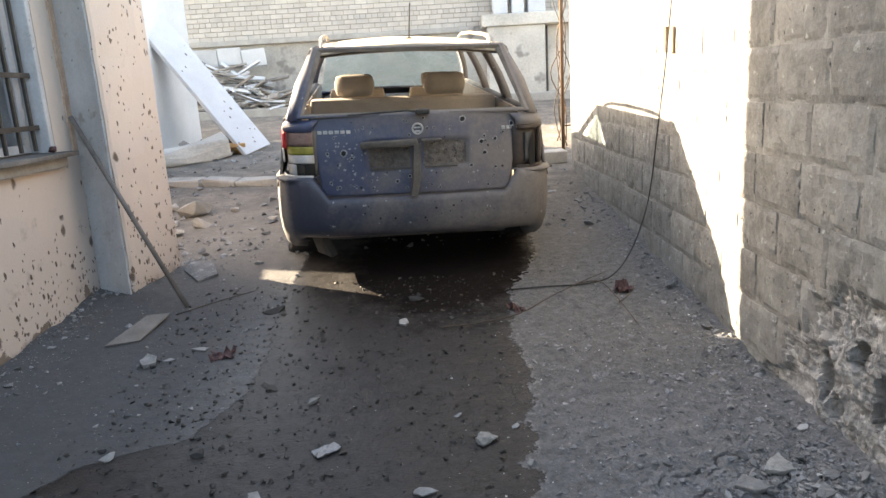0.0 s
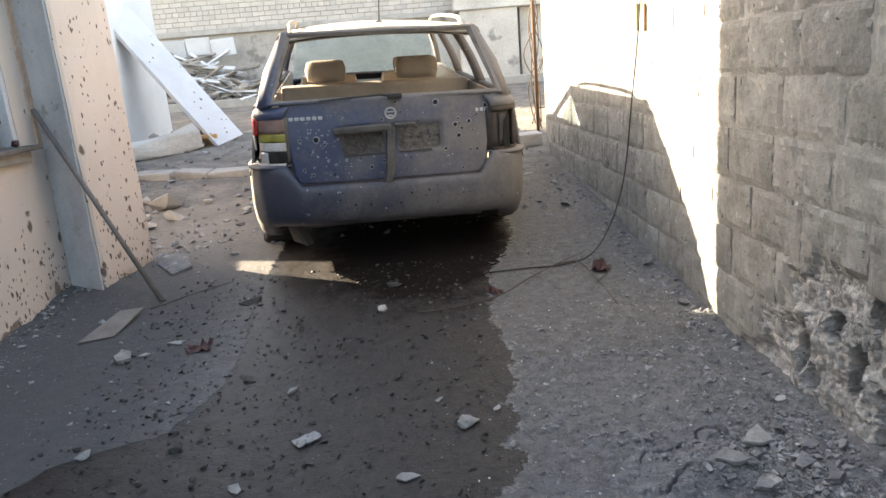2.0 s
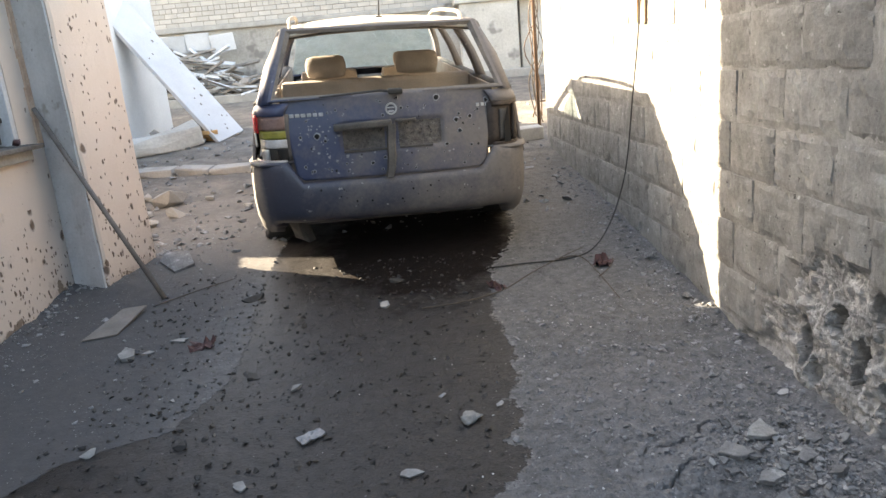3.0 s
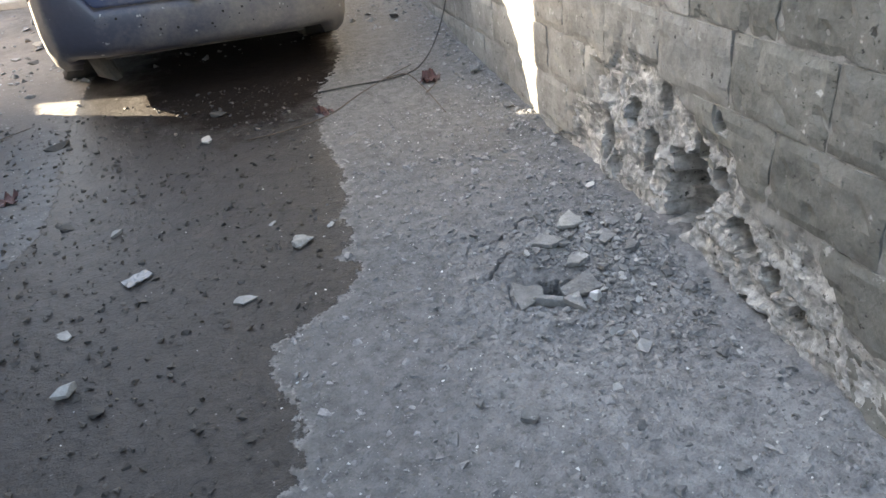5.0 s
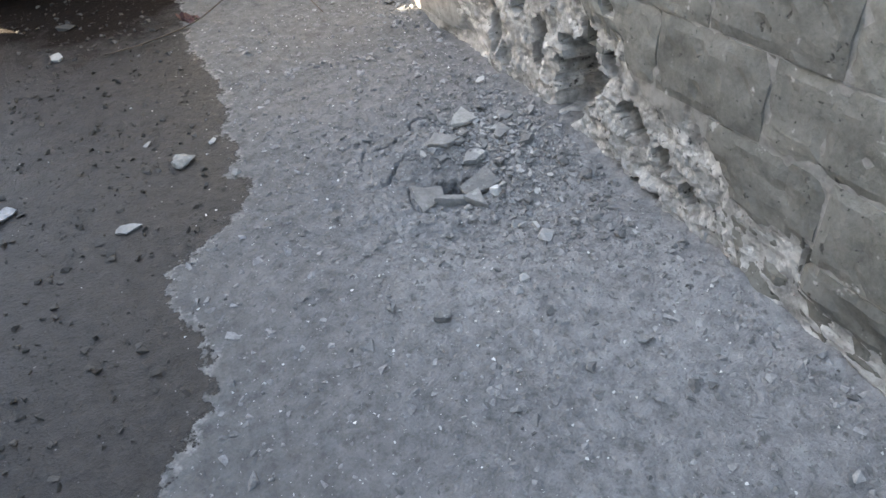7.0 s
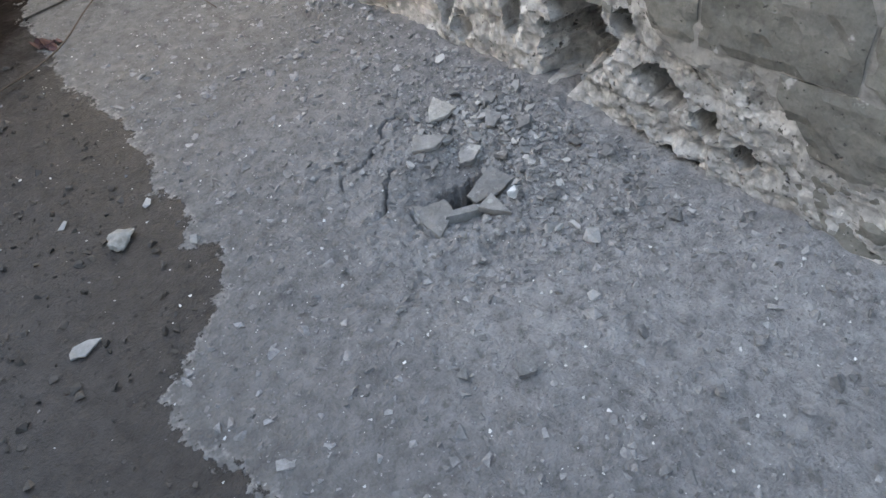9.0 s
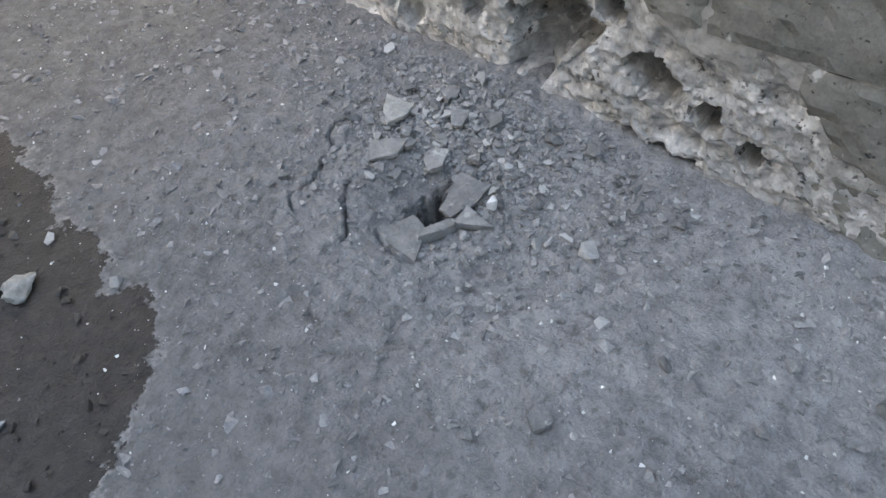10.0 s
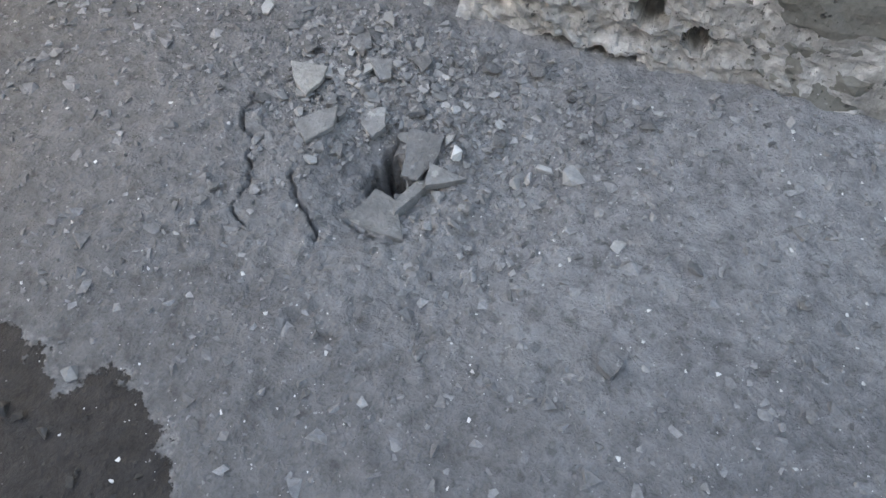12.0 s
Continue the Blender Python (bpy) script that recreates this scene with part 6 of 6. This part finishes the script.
    for k, (x, z) in enumerate(((-4.75, 1.18), (-4.25, 1.2), (-3.75, 1.15))):
        bm = bmesh.new()
        box(bm, (-0.24, -0.02, -0.17), (0.24, 0.02, 0.17), 0.008)
        ob = part("sheet_board", bm, WHITE_PAINT)
        ob.matrix_world = RAMP @ pose(x, 15.12, z, 8, 3 - 3 * k, 4 * k)
        tagged(ob, "white sheet board propped on the board heap", "board", "white sheet boards")


make_yard_things()


# ---- gravel and dust lumps ----
def scatter(name, material, spots, label, lift=0.12):
    """Many small angular stones as one mesh; spots are (x, y, size)."""
    shapes = []
    for s in range(14):
        bm = fragment(500 + s, random.Random(s).uniform(0.45, 0.9), 8)
        bm.verts.index_update()
        shapes.append((np.array([v.co[:] for v in bm.verts]), [[v.index for v in f.verts] for f in bm.faces]))
        bm.free()
    rnd = random.Random(len(spots))
    verts, faces, base = [], [], 0
    for x, y, size in spots:
        v, f = shapes[rnd.randrange(len(shapes))]
        m = np.array(Euler((rnd.uniform(-0.5, 0.5), rnd.uniform(-0.5, 0.5), rnd.uniform(0, 6.3))).to_matrix())
        pts = v @ m.T * size * np.array((1.0, 1.0, 0.8)) + np.array((x, y, ground_height(x, y) + size * lift))
        verts.extend(pts.tolist())
        faces.extend([[i + base for i in q] for q in f])
        base += len(v)
    me = bpy.data.meshes.new(name)
    me.from_pydata(verts, [], faces)
    me.materials.append(material)
    ob = new(name, me)
    ob.matrix_world = RAMP
    return tagged(ob, label, "gravel", kind="stuff")


def stain_edge(y):
    for (y0, x0), (y1, x1) in zip(STAIN_EDGE, STAIN_EDGE[1:]):
        if y0 <= y <= y1:
            return x0 + (x1 - x0) * (y - y0) / (y1 - y0)
    return 0.5


CLOD = surface("dust_clod", (0.12, 0.12, 0.122), (0.30, 0.30, 0.305), 22, 120, bump=0.8, dist=0.006, tone=0.3, island=True)


def spread():
    rnd = random.Random(77)

    def size(a, b):
        return a * (b / a) ** (rnd.random() ** 2.2)
    pale, dark, white, clods = [], [], [], []
    for _ in range(10500):
        x, y = rnd.uniform(-0.15, 1.47), rnd.uniform(0.2, 4.8)
        if rnd.random() < (1.0 if x > stain_edge(y) + 0.03 else (0.03 if y < 3.5 else 0.0)) * min(1.0, 0.35 + 0.65 * (x - 0.1) / 1.2) * (1.0 if y < 3.2 else 0.7):
            pale.append((x, y, size(0.004, 0.028)))
    for _ in range(4200):
        x, y = 1.25 + rnd.gauss(0, 0.15), 1.92 + rnd.gauss(0, 0.25)
        if 0.6 < x < 1.47 and math.hypot(x - CRATER[0], y - CRATER[1]) > 0.10:
            pale.append((x, y, size(0.006, 0.034)))
    for _ in range(700):
        x, y = 1.08 + rnd.gauss(0, 0.28), 1.82 + rnd.gauss(0, 0.38)
        if 0.35 < x < 1.47 and math.hypot(x - CRATER[0], y - CRATER[1]) > 0.10:
            pale.append((x, y, size(0.008, 0.034)))
    for _ in range(1400):
        x, y = 1.47 - abs(rnd.gauss(0, 0.13)), rnd.uniform(0.3, 6.5)
        pale.append((x, y, size(0.008, 0.045)))
    for _ in range(1500):
        x, y = rnd.uniform(0.0, 1.4), 0.3 + 3.3 * rnd.random() ** 1.6
        if fbm(x * 4, y * 4, 6.0) > -0.1:
            white.append((x, y, size(0.003, 0.015)))
    # flat clods half sunk in the dust
    for _ in range(1300):
        x, y = rnd.uniform(-0.1, 1.45), rnd.uniform(0.3, 3.4)
        if x > stain_edge(y) + 0.05 and math.hypot(x - CRATER[0], y - CRATER[1]) > 0.12:
            clods.append((x, y, size(0.014, 0.060)))
    for _ in range(70):
        white.append((rnd.uniform(-1.2, 0.1), rnd.uniform(1.6, 3.8), size(0.004, 0.010)))
    for _ in range(5200):
        x, y = rnd.uniform(-1.6, 0.42), rnd.uniform(0.9, 4.4)
        if x < stain_edge(y) - 0.06:
            dark.append((x, y, size(0.005, 0.040)))
    for _ in range(420):
        pale.append((rnd.uniform(-2.2, -0.95), rnd.uniform(2.6, 5.6), size(0.006, 0.04)))
    for _ in range(500):
        pale.append((-2.27 + abs(rnd.gauss(0, 0.12)), rnd.uniform(2.6, 4.6), size(0.008, 0.055)))
    for _ in range(1700):
        pale.append((rnd.uniform(-3.5, 1.4), rnd.uniform(5.0, 9.5), size(0.012, 0.11)))
    for _ in range(260):
        pale.append((-2.0 + rnd.gauss(0, 0.30), 5.1 + rnd.gauss(0, 0.35), size(0.015, 0.09)))
    for _ in range(300):
        pale.append((rnd.uniform(-5.5, 4.0), rnd.uniform(9.0, 14.2), size(0.02, 0.12)))
    pale = [q for q in pale if not (0.5 < q[0] < 1.25 and 1.6 < q[1] < 2.4 and max(crack_depth(q[0] + a, q[1] + b) for a in (-0.012, 0, 0.012) for b in (-0.012, 0, 0.012)) > 0)]
    scatter("gravel", GRAVEL, pale, "grey crushed stone and dust lumps over the ground")
    scatter("dust_clods", CLOD, clods, "flat grey clods half sunk in the dust", 0.02)
    scatter("oily_grit", GRIT, dark, "dark crumbs and flakes on the oily stain", 0.15)
    scatter("white_chips", WHITE_CHIPS, white, "tiny white chips of plaster on the ground")


spread()
lay_blocks()


def lay_bricks():
    """Silicate bricks of the back wall, those in view each on its own."""
    rnd = random.Random(9)
    kinds = []
    for s in range(4):
        bm = bmesh.new()
        box(bm, (-0.125, -0.012, -0.044), (0.125, 0.05, 0.044), 0.006)
        for v in bm.verts:
            v.co += Vector((0.003, 0.002, 0.003)) * noise.noise(v.co * 20 + Vector((s * 7, 0, 0)))
        kinds.append(to_mesh("brick", bm, SILICATE))
        bm = bmesh.new()
        box(bm, (-0.058, -0.012, -0.044), (0.058, 0.05, 0.044), 0.006)
        kinds.append(to_mesh("brick", bm, SILICATE))
    rest, count = bmesh.new(), 0
    for k in range(26):
        z = 2.90 + 0.0985 * k
        header = k % 6 == 3
        step = 0.127 if header else 0.26
        n = int(14.0 / step)
        for i in range(n):
            x = -9.0 + step * (i + 0.5 * (k % 2))
            m = pose(x, 15.40 + rnd.uniform(-0.003, 0.003), z, 0, rnd.uniform(-0.5, 0.5), 0)
            if k < 11 and -5.5 < x < 1.4 and count < 300:
                ob = new("brick", kinds[2 * rnd.randrange(4) + (1 if header else 0)])
                ob.parent, ob.matrix_basis = back_wall, m
                count += 1
            else:
                h = 0.058 if header else 0.125
                box(rest, (-h, -0.012, -0.044), (h, 0.05, 0.044), 0.0, m)
    tagged(part("upper_bricks", rest, SILICATE, back_wall), kind="stuff")


lay_bricks()
